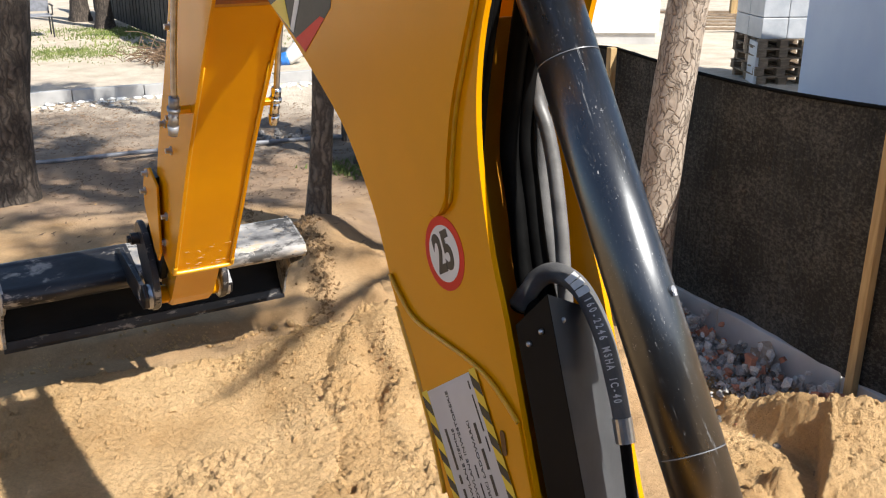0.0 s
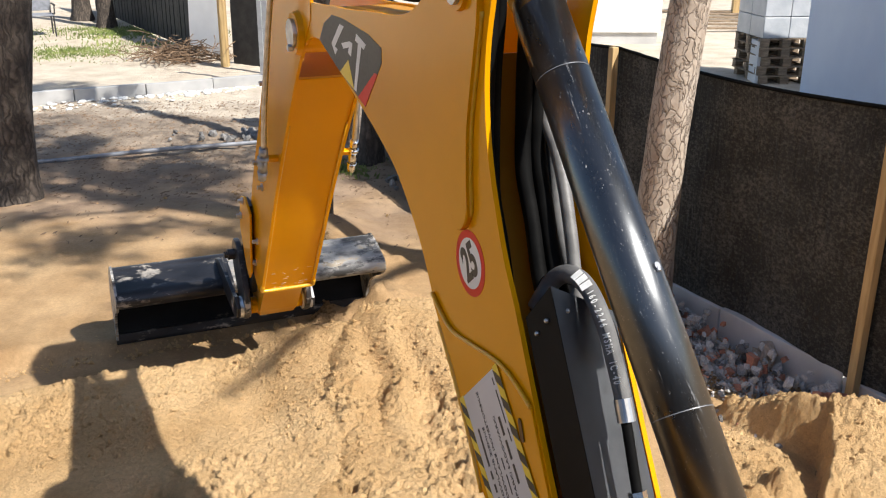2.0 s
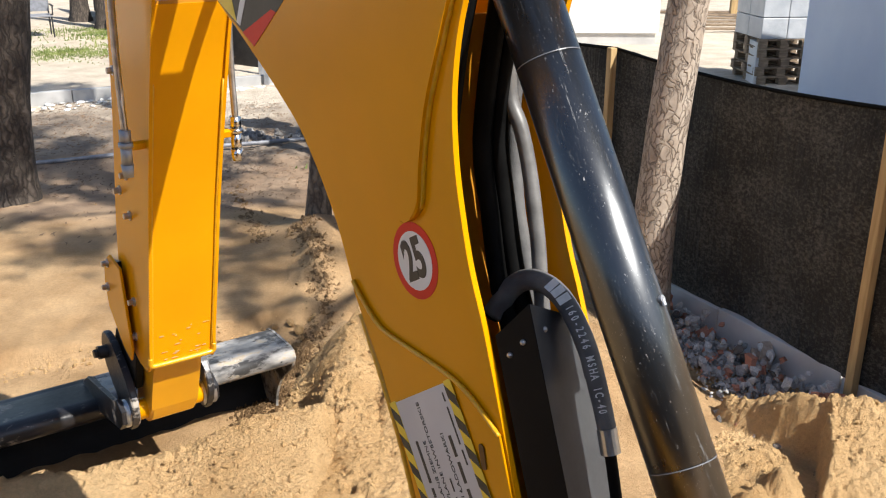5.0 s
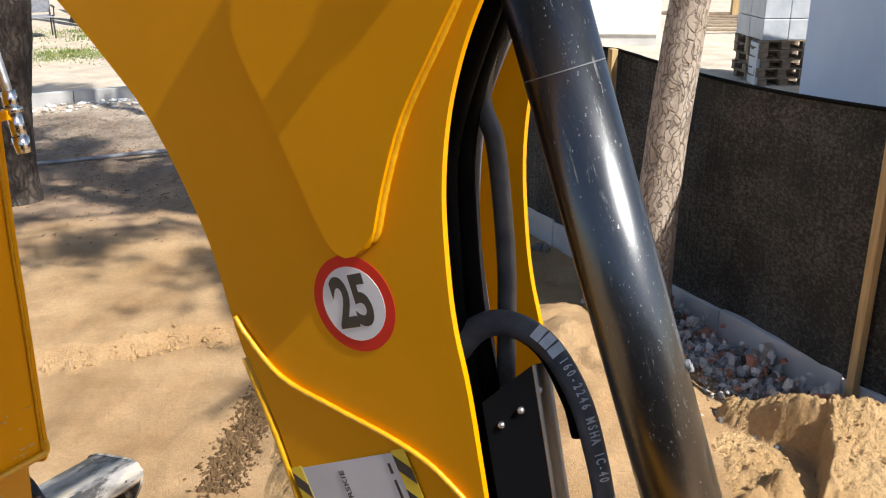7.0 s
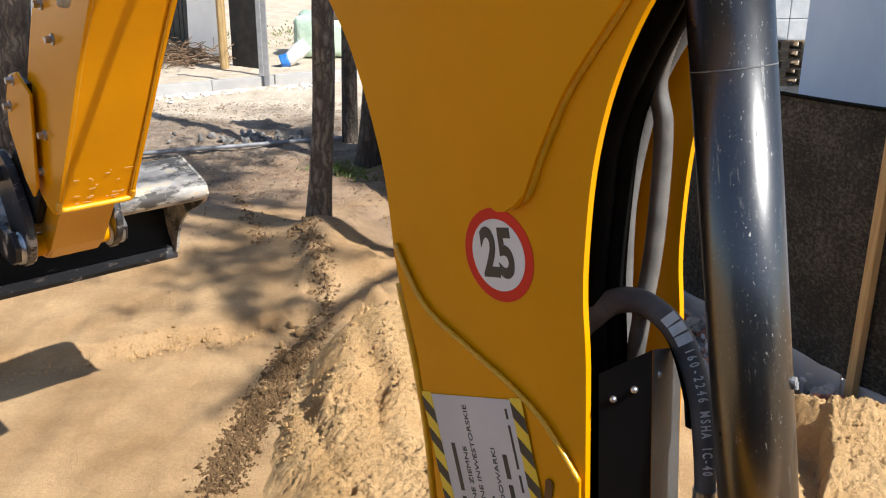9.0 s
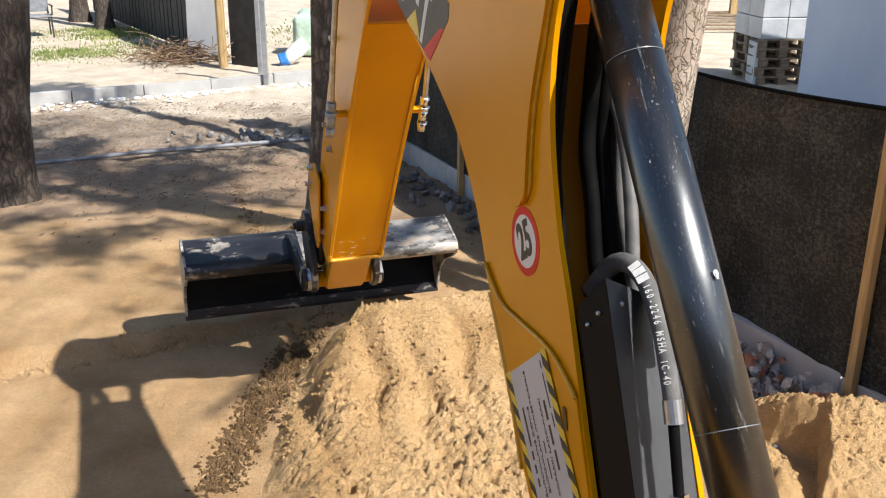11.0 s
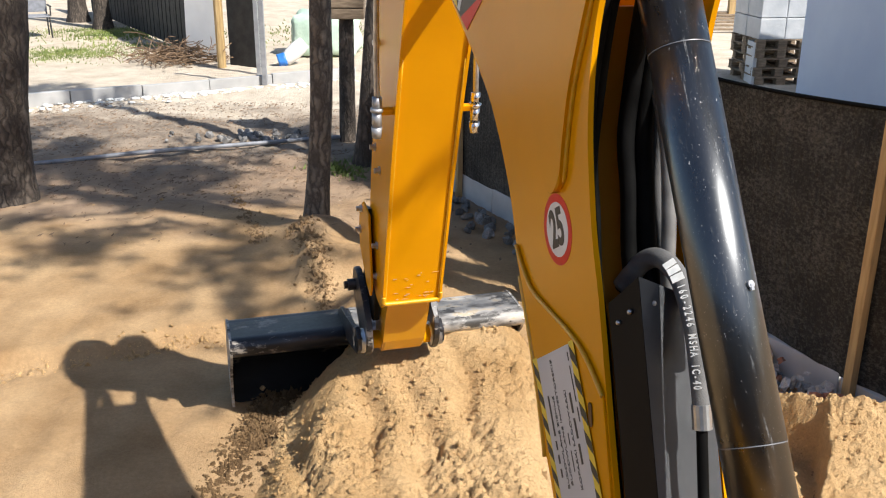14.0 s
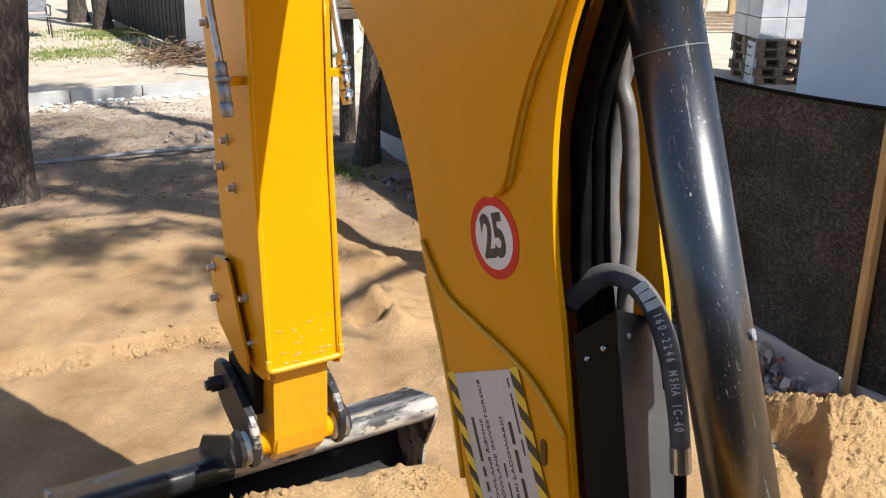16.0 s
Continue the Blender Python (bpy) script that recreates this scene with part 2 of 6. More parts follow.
BACK_WALL = material("unseen_dark_wall", (0.05, 0.052, 0.05), (0.10, 0.10, 0.095), 1.2, 0.9, 0, 0.3, 30, 0.004)
WALL_WHITE = material("white_render", (0.70, 0.70, 0.70), (0.80, 0.80, 0.79), 2, 0.9, 0, 0.2, 90, 0.003)
# white render with the bluish cast of shade put into the colour
WALL_SHADED = material("white_render_shaded", (0.64, 0.70, 0.84), (0.70, 0.76, 0.88), 1.5, 0.9, 0, 0.2, 90, 0.003)
WRAP = material("grey_wrap", (0.42, 0.45, 0.48), (0.56, 0.58, 0.60), 4, 0.35, 0, 0.5, 14, 0.01)
PLASTIC_GREY = material("grey_pipe_plastic", (0.17, 0.18, 0.20), (0.26, 0.27, 0.30), 14, 0.5, 0, 0.2, 60, 0.002)
GREEN_BAG = material("pale_green_tarp", (0.42, 0.58, 0.46), (0.58, 0.72, 0.60), 3, 0.6, 0, 0.6, 9, 0.03)
BLUE = material("blue_plastic", (0.02, 0.13, 0.50), (0.04, 0.22, 0.62), 8, 0.4, 0, 0.2, 40, 0.004)
TWIG = material("dry_twigs", (0.12, 0.075, 0.045), (0.26, 0.17, 0.10), 12, 0.9, 0, 0.4, 60, 0.003)
NEEDLE = material("pine_needles", (0.030, 0.060, 0.016), (0.070, 0.115, 0.035), 4, 0.6, 0, 0.0)
GRASS = material("grass_blades", (0.10, 0.15, 0.03), (0.26, 0.30, 0.08), 1.5, 0.7, 0, 0.0)
GREY_METAL = material("grey_fence_metal", (0.30, 0.31, 0.33), (0.42, 0.43, 0.45), 9, 0.5, 0.6, 0.1, 60, 0.001)
LIME = material("white_lime", (0.68, 0.67, 0.64), (0.80, 0.79, 0.77), 5, 0.95, 0, 0.5, 30, 0.01)


def bark_material(name, dark, mid, light, plate=16.0, tall=0.34, soft=0.26):
    """Pine bark: tall uneven plates with soft dark furrows, flaking to paler wood."""
    m = material(name, mid, light, 14, 0.92, 0, 0.6, 55, 0.006)
    nt = m.node_tree
    b = nt.nodes["Principled BSDF"]
    co = next(n for n in nt.nodes if n.type == 'TEX_COORD')
    warp = nt.nodes.new("ShaderNodeTexNoise")
    warp.inputs["Scale"].default_value, warp.inputs["Detail"].default_value = 7, 7
    nt.links.new(co.outputs["Object"], warp.inputs["Vector"])
    mixv = nt.nodes.new("ShaderNodeMix")
    mixv.data_type = 'RGBA'
    mixv.blend_type = 'LINEAR_LIGHT'
    mixv.inputs["Factor"].default_value = 0.08
    nt.links.new(co.outputs["Object"], mixv.inputs["A"])
    nt.links.new(warp.outputs["Color"], mixv.inputs["B"])
    mp = nt.nodes.new("ShaderNodeMapping")
    mp.inputs["Scale"].default_value = (1, 1, tall)
    nt.links.new(mixv.outputs["Result"], mp.inputs["Vector"])
    vo = nt.nodes.new("ShaderNodeTexVoronoi")
    vo.feature = 'DISTANCE_TO_EDGE'
    vo.inputs["Scale"].default_value = plate
    nt.links.new(mp.outputs[0], vo.inputs["Vector"])
    fr = nt.nodes.new("ShaderNodeTexNoise")
    fr.inputs["Scale"].default_value, fr.inputs["Detail"].default_value, fr.inputs["Roughness"].default_value = 32, 6, 0.7
    nt.links.new(mp.outputs[0], fr.inputs["Vector"])
    ad = nt.nodes.new("ShaderNodeMath")
    ad.operation = 'MULTIPLY_ADD'
    ad.inputs[1].default_value = 0.32
    nt.links.new(fr.outputs["Fac"], ad.inputs[0])
    nt.links.new(vo.outputs["Distance"], ad.inputs[2])
    mr = nt.nodes.new("ShaderNodeMapRange")
    mr.inputs["From Min"].default_value, mr.inputs["From Max"].default_value = 0.13, soft
    nt.links.new(ad.outputs[0], mr.inputs["Value"])
    src = b.inputs["Base Color"].links[0].from_socket
    mx = nt.nodes.new("ShaderNodeMix")
    mx.data_type = 'RGBA'
    nt.links.new(mr.outputs[0], mx.inputs["Factor"])
    mx.inputs["A"].default_value = (*dark, 1)
    nt.links.new(src, mx.inputs["B"])
    nt.links.new(mx.outputs["Result"], b.inputs["Base Color"])
    old = next(n for n in nt.nodes if n.type == 'BUMP')
    bp = nt.nodes.new("ShaderNodeBump")
    bp.inputs["Strength"].default_value, bp.inputs["Distance"].default_value = 0.9, 0.013
    nt.links.new(mr.outputs[0], bp.inputs["Height"])
    nt.links.new(bp.outputs[0], old.inputs["Normal"])
    return m


BARK_PALE = bark_material("pale_pine_bark", (0.20, 0.155, 0.12), (0.36, 0.29, 0.225), (0.50, 0.42, 0.34), 30)
BARK_MID = bark_material("grey_pine_bark", (0.060, 0.047, 0.037), (0.145, 0.115, 0.088), (0.27, 0.22, 0.17), 20, 0.13, 0.46)
BARK_DARK = bark_material("dark_pine_bark", (0.032, 0.025, 0.020), (0.075, 0.058, 0.046), (0.15, 0.12, 0.095), 18, 0.13, 0.46)


def net_material():
    """Woven shade net: near-black strands in fine vertical ribs; pale flecks paint in highlights."""
    m = material("shade_net", (0.009, 0.0092, 0.0080), (0.021, 0.021, 0.018), 5, 0.8, 0, 0.4, 120, 0.003)
    nt = m.node_tree
    b = nt.nodes["Principled BSDF"]
    co = next(n for n in nt.nodes if n.type == 'TEX_COORD')
    mp = nt.nodes.new("ShaderNodeMapping")
    mp.inputs["Scale"].default_value = (0.7, 0.7, 1.0)
    nt.links.new(co.outputs["Object"], mp.inputs["Vector"])
    nz = nt.nodes.new("ShaderNodeTexNoise")
    nz.inputs["Scale"].default_value, nz.inputs["Detail"].default_value, nz.inputs["Roughness"].default_value = 55, 6, 0.8
    nt.links.new(mp.outputs[0], nz.inputs["Vector"])
    big = nt.nodes.new("ShaderNodeTexNoise")
    big.inputs["Scale"].default_value, big.inputs["Detail"].default_value = 3, 3
    nt.links.new(co.outputs["Object"], big.inputs["Vector"])
    ad = nt.nodes.new("ShaderNodeMath")
    ad.operation = 'MULTIPLY_ADD'
    ad.inputs[1].default_value = 0.35
    nt.links.new(big.outputs["Fac"], ad.inputs[0])
    nt.links.new(nz.outputs["Fac"], ad.inputs[2])
    mk = nt.nodes.new("ShaderNodeMapRange")
    mk.inputs["From Min"].default_value, mk.inputs["From Max"].default_value = 0.63, 0.88
    nt.links.new(ad.outputs[0], mk.inputs["Value"])
    src = b.inputs["Base Color"].links[0].from_socket
    mx = nt.nodes.new("ShaderNodeMix")
    mx.data_type = 'RGBA'
    nt.links.new(mk.outputs[0], mx.inputs["Factor"])
    nt.links.new(src, mx.inputs["A"])
    mx.inputs["B"].default_value = (0.125, 0.118, 0.100, 1)
    nt.links.new(mx.outputs["Result"], b.inputs["Base Color"])
    ribs = nt.nodes.new("ShaderNodeTexNoise")
    ribs.inputs["Scale"].default_value, ribs.inputs["Detail"].default_value = 34, 3
    mp2 = nt.nodes.new("ShaderNodeMapping")
    mp2.inputs["Scale"].default_value = (1, 1, 0.05)
    nt.links.new(co.outputs["Object"], mp2.inputs["Vector"])
    nt.links.new(mp2.outputs[0], ribs.inputs["Vector"])
    bp = nt.nodes.new("ShaderNodeBump")
    bp.inputs["Strength"].default_value, bp.inputs["Distance"].default_value = 0.9, 0.02
    nt.links.new(ribs.outputs["Fac"], bp.inputs["Height"])
    nt.links.new(bp.outputs[0], next(n for n in nt.nodes if n.type == 'BUMP' and n != bp).inputs["Normal"])
    return m


NET = net_material()


# ================= mesh helpers =================
def part(name, bm, mat, parent=None, label="", smooth=False):
    """One mesh object out of a bmesh, under a thing or a part."""
    me = bpy.data.meshes.new(name)
    bmesh.ops.recalc_face_normals(bm, faces=bm.faces[:])
    if smooth:
        for f in bm.faces:
            f.smooth = True
    bm.to_mesh(me)
    bm.free()
    me.materials.append(mat)
    ob = new(name, me)
    ob.parent = parent
    return tagged(ob, label)


def mesh_part(name, verts, faces, mat, parent=None, label="", smooth=True):
    me = bpy.data.meshes.new(name)
    me.from_pydata(verts, [], faces)
    if smooth:
        me.polygons.foreach_set("use_smooth", [True] * len(me.polygons))
    me.update()
    me.materials.append(mat)
    ob = new(name, me)
    ob.parent = parent
    return tagged(ob, label)


def box(bm, x0, x1, y0, y1, z0, z1, bevel=0.0, m=Matrix()):
    g = bmesh.ops.create_cube(bm, size=1.0)
    vs = g["verts"]
    bmesh.ops.transform(bm, verts=vs, matrix=m @ Matrix.Translation(((x0 + x1) / 2, (y0 + y1) / 2, (z0 + z1) / 2)) @ Matrix.Diagonal((x1 - x0, y1 - y0, z1 - z0, 1)))
    if bevel:
        es = list({e for v in vs for e in v.link_edges})
        bmesh.ops.bevel(bm, geom=es, offset=bevel, segments=2, affect='EDGES', profile=0.5)
    return bm


def rod(bm, a, b, r, r2=None, seg=16):
    """Cylinder from a to b."""
    a, b = Vector(a), Vector(b)
    d = b - a
    m = Matrix.Translation((a + b) / 2) @ d.to_track_quat('Z', 'Y').to_matrix().to_4x4()
    bmesh.ops.create_cone(bm, cap_ends=True, segments=seg, radius1=r, radius2=r if r2 is None else r2, depth=d.length, matrix=m)
    return bm


def smooth_path(pts, n=8):
    """Catmull-Rom points through pts."""
    p = [Vector(q) for q in pts]
    p = [p[0] * 2 - p[1]] + p + [p[-1] * 2 - p[-2]]
    out = []
    for i in range(1, len(p) - 2):
        for k in range(n):
            t = k / n
            out.append(0.5 * (2 * p[i] + (p[i + 1] - p[i - 1]) * t + (2 * p[i - 1] - 5 * p[i] + 4 * p[i + 1] - p[i + 2]) * t * t + (3 * p[i] - p[i - 1] - 3 * p[i + 1] + p[i + 2]) * t ** 3))
    out.append(p[-2])
    return out


def tube(bm, pts, r, seg=10, n=8, ridge=0.0):
    """Swept round tube through pts; ridge: depth of rings along it."""
    path = smooth_path(pts, n)
    rings = []
    for i, p in enumerate(path):
        d = (path[min(i + 1, len(path) - 1)] - path[max(i - 1, 0)]).normalized()
        q = d.to_track_quat('Z', 'Y')
        rad = r(i / (len(path) - 1)) if callable(r) else r
        rad -= ridge * (i % 2)
        rings.append([bm.verts.new(p + q @ Vector((rad * math.cos(2 * math.pi * k / seg), rad * math.sin(2 * math.pi * k / seg), 0))) for k in range(seg)])
    for a, b in zip(rings, rings[1:]):
        for k in range(seg):
            bm.faces.new((a[k], a[(k + 1) % seg], b[(k + 1) % seg], b[k]))
    bm.faces.new(rings[0][::-1])
    bm.faces.new(rings[-1])
    return bm


def slab(bm, outline, l0, l1, bevel=0.002):
    """A plate cut to an outline in the x-z plane, between y = l0 and y = l1."""
    lo = [bm.verts.new((u, l0, w)) for u, w in outline]
    hi = [bm.verts.new((u, l1, w)) for u, w in outline]
    n = len(outline)
    bm.faces.new(lo)
    bm.faces.new(hi[::-1])
    for i in range(n):
        bm.faces.new((lo[i], lo[(i + 1) % n], hi[(i + 1) % n], hi[i]))
    if bevel:
        es = [e for v in lo + hi for e in v.link_edges if (e.verts[0] in lo) == (e.verts[1] in lo)]
        bmesh.ops.bevel(bm, geom=list(set(es)), offset=bevel, segments=1, affect='EDGES')
    return bm


def strip(bm, line, half, thick):
    """A bent sheet along a line in the x-z plane, across y from -half to half."""
    pts = [Vector((u, 0, w)) for u, w in line]
    rows = []
    for i, p in enumerate(pts):
        d = (pts[min(i + 1, len(pts) - 1)] - pts[max(i - 1, 0)]).normalized()
        nrm = Vector((-d.z, 0, d.x)) * thick
        rows.append([bm.verts.new((p.x, -half, p.z)), bm.verts.new((p.x, half, p.z)), bm.verts.new((p.x + nrm.x, half, p.z + nrm.z)), bm.verts.new((p.x + nrm.x, -half, p.z + nrm.z))])
    for a, b in zip(rows, rows[1:]):
        for k in range(4):
            bm.faces.new((a[k], a[(k + 1) % 4], b[(k + 1) % 4], b[k]))
    bm.faces.new(rows[0])
    bm.faces.new(rows[-1][::-1])
    return bm


def smooth_line(pts, n=6):
    return [(p.x, p.z) for p in smooth_path([(u, 0, w) for u, w in pts], n)]


class Lattice:
    """Tiling value noise on numpy arrays."""
    def __init__(self, seed):
        self.g = np.random.RandomState(seed).rand(256, 256)

    def at(self, x, y):
        xi, yi = np.floor(x).astype(int), np.floor(y).astype(int)
        fx, fy = x - xi, y - yi
        fx, fy = fx * fx * (3 - 2 * fx), fy * fy * (3 - 2 * fy)
        g = self.g
        a, b = g[xi % 256, yi % 256], g[(xi + 1) % 256, yi % 256]
        c, d = g[xi % 256, (yi + 1) % 256], g[(xi + 1) % 256, (yi + 1) % 256]
        return (a * (1 - fx) + b * fx) * (1 - fy) + (c * (1 - fx) + d * fx) * fy - 0.5

    def fbm(self, x, y, octaves=4, gain=0.55):
        s, amp, k = 0, 1.0, 1.0
        for o in range(octaves):
            s = s + amp * self.at(x * k + 17.3 * o, y * k + 5.1 * o)
            amp, k = amp * gain, k * 2.03
        return s


NOISE = Lattice(7)


def ramp(v, a, b):
    t = np.clip((v - a) / (b - a), 0, 1)
    return t * t * (3 - 2 * t)


def bump_at(x, y, cx, cy, rx, ry, turn=0.0):
    c, s = math.cos(turn), math.sin(turn)
    dx, dy = (x - cx) * c + (y - cy) * s, -(x - cx) * s + (y - cy) * c
    return np.exp(-((dx / rx) ** 2 + (dy / ry) ** 2))


def grid_mesh(name, xs, ys, z, mat, parent=None, label=""):
    nx, ny = len(xs), len(ys)
    X, Y = np.meshgrid(xs, ys)
    verts = np.stack([X.ravel(), Y.ravel(), z.ravel()], 1)
    i = (np.arange(ny - 1)[:, None] * nx + np.arange(nx - 1)[None, :]).ravel()
    faces = np.stack([i, i + 1, i + nx + 1, i + nx], 1)
    return mesh_part(name, verts.tolist(), faces.tolist(), mat, parent, label)


# ================= ground =================
def spaced(lo, fine_lo, fine_hi, hi, fine, growth=1.12):
    out = list(np.arange(fine_lo, fine_hi, fine))
    step, v = fine, out[0]
    left = []
    while v > lo:
        step *= growth
        v -= step
        left.append(v)
    step, v = fine, out[-1]
    while v < hi:
        step *= growth
        v += step
        out.append(v)
    return np.array(left[::-1] + out)


def ground_height(x, y):
    z = 0.02 * NOISE.fbm(x * 0.6, y * 0.6, 3) * ramp(y, 3, 8)
    near = 1 - ramp(y, 12, 30)
    z = z + near * 0.012 * NOISE.fbm(x * 3.1, y * 3.1, 3)
    # grader track: long faint strokes towards the machine
    z = z + 0.022 * NOISE.fbm(x * 6.0, y * 0.9, 3) * ramp(-y, -7.0, -5.5) + 0.012 * NOISE.fbm(x * 17, y * 17, 4)
    # trodden, rutted earth further out
    rough = ramp(y, 8.6, 9.8) * (1 - ramp(y, 12.6, 14.0))
    z = z + rough * 0.075 * NOISE.fbm(x * 2.6, y * 3.6, 4)
    z = z + ramp(y, 12.5, 15) * 0.03 * NOISE.fbm(x * 2.0, y * 2.0, 3)
    # step at the edge of the levelled sand
    edge = 5.62 + 0.42 * (x + 1.1) + 0.16 * NOISE.fbm(x * 1.8, y * 0.2, 3)
    step = ramp(y, edge, edge + 0.10) * (1 - ramp(y, 7.2, 9.0)) * ramp(-x, 0.5, 0.9) * ramp(x, -4.5, -3.4)
    z = z + 0.085 * step + 0.05 * NOISE.fbm(x * 8, y * 8, 3) * bump_at(y, y * 0, edge, 0, 0.10, 1)
    # sand banked against the near pine, and the bare heap left under the boom
    z = z + 0.16 * bump_at(x, y, -0.98, 7.35, 0.30, 0.34)
    z = z + 0.16 * bump_at(x, y, -0.55, 6.75, 0.45, 0.35) * (1 + 0.6 * NOISE.fbm(x * 5, y * 5, 3))
    z = z + 0.17 * bump_at(x, y, -0.42, 5.95, 0.30, 0.34) * (1 + 1.4 * NOISE.fbm(x * 7, y * 7, 4))
    z = z + 0.33 * bump_at(x, y, 0.75, 5.0, 0.55, 0.8) * (1 + 0.5 * NOISE.fbm(x * 4, y * 4, 4))
    z = z - 0.20 * bump_at(x, y, -0.47, 5.76, 0.085, 0.055, 0.3) + 0.05 * bump_at(x, y, -0.47, 5.86, 0.16, 0.05, 0.2) * (1 + 2 * NOISE.fbm(x * 14, y * 14, 3))
    # ridge with clods running away from the heap
    z = z + 0.07 * bump_at(x, y, -0.92, 6.4, 0.10, 0.7, 0.15) * (1 + 2.2 * NOISE.fbm(x * 9, y * 9, 3))
    # far ground rises a little under the mossy strip
    z = z + 0.1 * ramp(y, 17, 24) * NOISE.fbm(x * 0.3, y * 0.3, 2)
    return z


def build_ground():
    xs = spaced(-240, -3.6, 3.0, 240, 0.035)
    ys = spaced(-240, 3.3, 9.0, 300, 0.035, 1.06)
    X, Y = np.meshgrid(xs, ys)
    ob = grid_mesh("ground", xs, ys, ground_height(X, Y), GROUND)
    tagged(ob, "levelled golden sand, trodden earth and pale dry sand", "ground", kind="structure")


def heap(name, label, cx, cy, wx, wy, shape, step=0.0125, category="sand heap"):
    """Loose sand as a closed mass with a lumpy top, over its own footprint."""
    xs, ys = np.arange(-wx, wx + step, step), np.arange(-wy, wy + step, step)
    X, Y = np.meshgrid(xs, ys)
    z = shape(X + cx, Y + cy)
    wob = 0.10 * NOISE.fbm((X + cx) * 2, (Y + cy) * 2, 3)
    rim = ramp(1 - (np.abs(X / wx) ** 4 + np.abs(Y / wy) ** 4) + wob, 0, 0.35)
    z = -0.06 + (z + 0.06) * rim
    z[0, :] = z[-1, :] = -0.12
    z[:, 0] = z[:, -1] = -0.12
    ob = grid_mesh(name, xs, ys, z, SAND)
    ob.location = (cx, cy, 0)
    # loose crumbs on its surface
    rng = np.random.RandomState(int(1000 * abs(cx)))
    vs, fs = [], []
    thick = NOISE.fbm((X + cx) * 1.7 + 4, (Y + cy) * 1.7, 3)
    for k in range(int(5200 * wx * wy)):
        i, j = rng.randint(8, len(ys) - 8), rng.randint(8, len(xs) - 8)
        if z[i, j] < 0.03 or rng.rand() > 0.5 + 2.2 * thick[i, j]:
            continue
        r = 0.0040 + 0.013 * rng.rand() ** 4
        c = np.array([xs[j] + rng.uniform(-.008, .008), ys[i] + rng.uniform(-.008, .008), z[i, j] + 0.25 * r])
        f = len(vs)
        for ax in range(3):
            for sg in (1, -1):
                v = c + rng.uniform(-.35, .35, 3) * r
                v[ax] += sg * r * rng.uniform(0.7, 1.3)
                vs.append(v.tolist())
        for a in (0, 1):
            for q in (2, 3):
                for w in (4, 5):
                    fs.append((f + a, f + q, f + w))
    mesh_part("loose_grain", vs, fs, SAND, ob, "loose crumbs of sand", False)["kind"] = "stuff"
    return tagged(ob, label, category)


def clods(x, y, k=1.0):
    """Broken, crumbly surface: soft undulation, patches of small clods, grains."""
    n = NOISE.fbm(x * 3.2, y * 3.2, 3, 0.5)
    patch = ramp(NOISE.fbm(x * 1.9 + 8, y * 1.9, 3), -0.20, 0.25)
    lumps = np.maximum(NOISE.fbm(x * 26 + 3, y * 28, 3, 0.6) - 0.10, 0) ** 1.3
    grain = NOISE.fbm(x * 55, y * 55 + 9, 3, 0.75)
    pits = np.maximum(NOISE.fbm(x * 13 + 31, y * 15 + 7, 3, 0.6) - 0.26, 0)
    return k * (0.042 * n + (0.25 + 0.75 * patch) * (0.095 * lumps + 0.027 * grain) - 0.16 * pits * patch)


def first_heap_shape(x, y):
    # far crest runs from the left foreground towards the boom
    crest = 5.34 + 0.40 * (x + 0.95) + 0.10 * NOISE.fbm(x * 2.5, y * 0.3, 3)
    body = (1 - ramp(y, crest - 0.42, crest + 0.05))
    z = -0.05 + body * (0.15 + 0.10 * ramp(y, crest - 1.3, crest - 0.35) + 0.12 * ramp(x, -1.5, -0.6)) * ramp(x, -2.75, -2.2)
    # trough swept by the bucket beside the steep heap
    z = z - 0.07 * bump_at(x, y, -0.95, 4.45, 0.22, 0.9, 0.30) * body
    z = z * (1 - ramp(x, -0.50, -0.22)) - 0.05 * ramp(x, -0.50, -0.22)
    return z + clods(x, y, 0.85) * body


def second_heap_shape(x, y):
    left = -1.00 + 0.10 * NOISE.fbm(x * 0.5, y * 3.0, 3)
    crest = 5.40 + 0.42 * np.minimum(x - 0.1, 0) + 0.10 * NOISE.fbm(x * 3, y * 0.3, 3)
    z = -0.06 + 0.44 * ramp(x, left, left + 0.55) * (1 - ramp(y, crest - 0.10, crest + 0.40)) * (0.66 + 0.34 * ramp(y, 3.9, 5.1)) * (1 - ramp(x, 0.35, 0.75))
    z = z + 0.06 * bump_at(x, y, -0.15, 5.0, 0.5, 0.35)
    on = ramp(z, -0.02, 0.1)
    # grooves where loose sand slid down towards the machine
    for gx, gy, depth, width in ((-0.62, 4.25, 0.075, 0.07), (-0.36, 4.55, 0.095, 0.08), (-0.10, 4.35, 0.075, 0.07), (0.14, 4.7, 0.06, 0.06)):
        sway = 0.10 * NOISE.fbm(y * 2.2 + gx * 9, y * 0 + 3, 2)
        z = z - on * depth * np.exp(-((x - gx - sway + 0.22 * (y - gy)) / width) ** 2) * np.exp(-((y - gy) / 0.5) ** 2)
    return z + clods(x, y, 1.15) * on


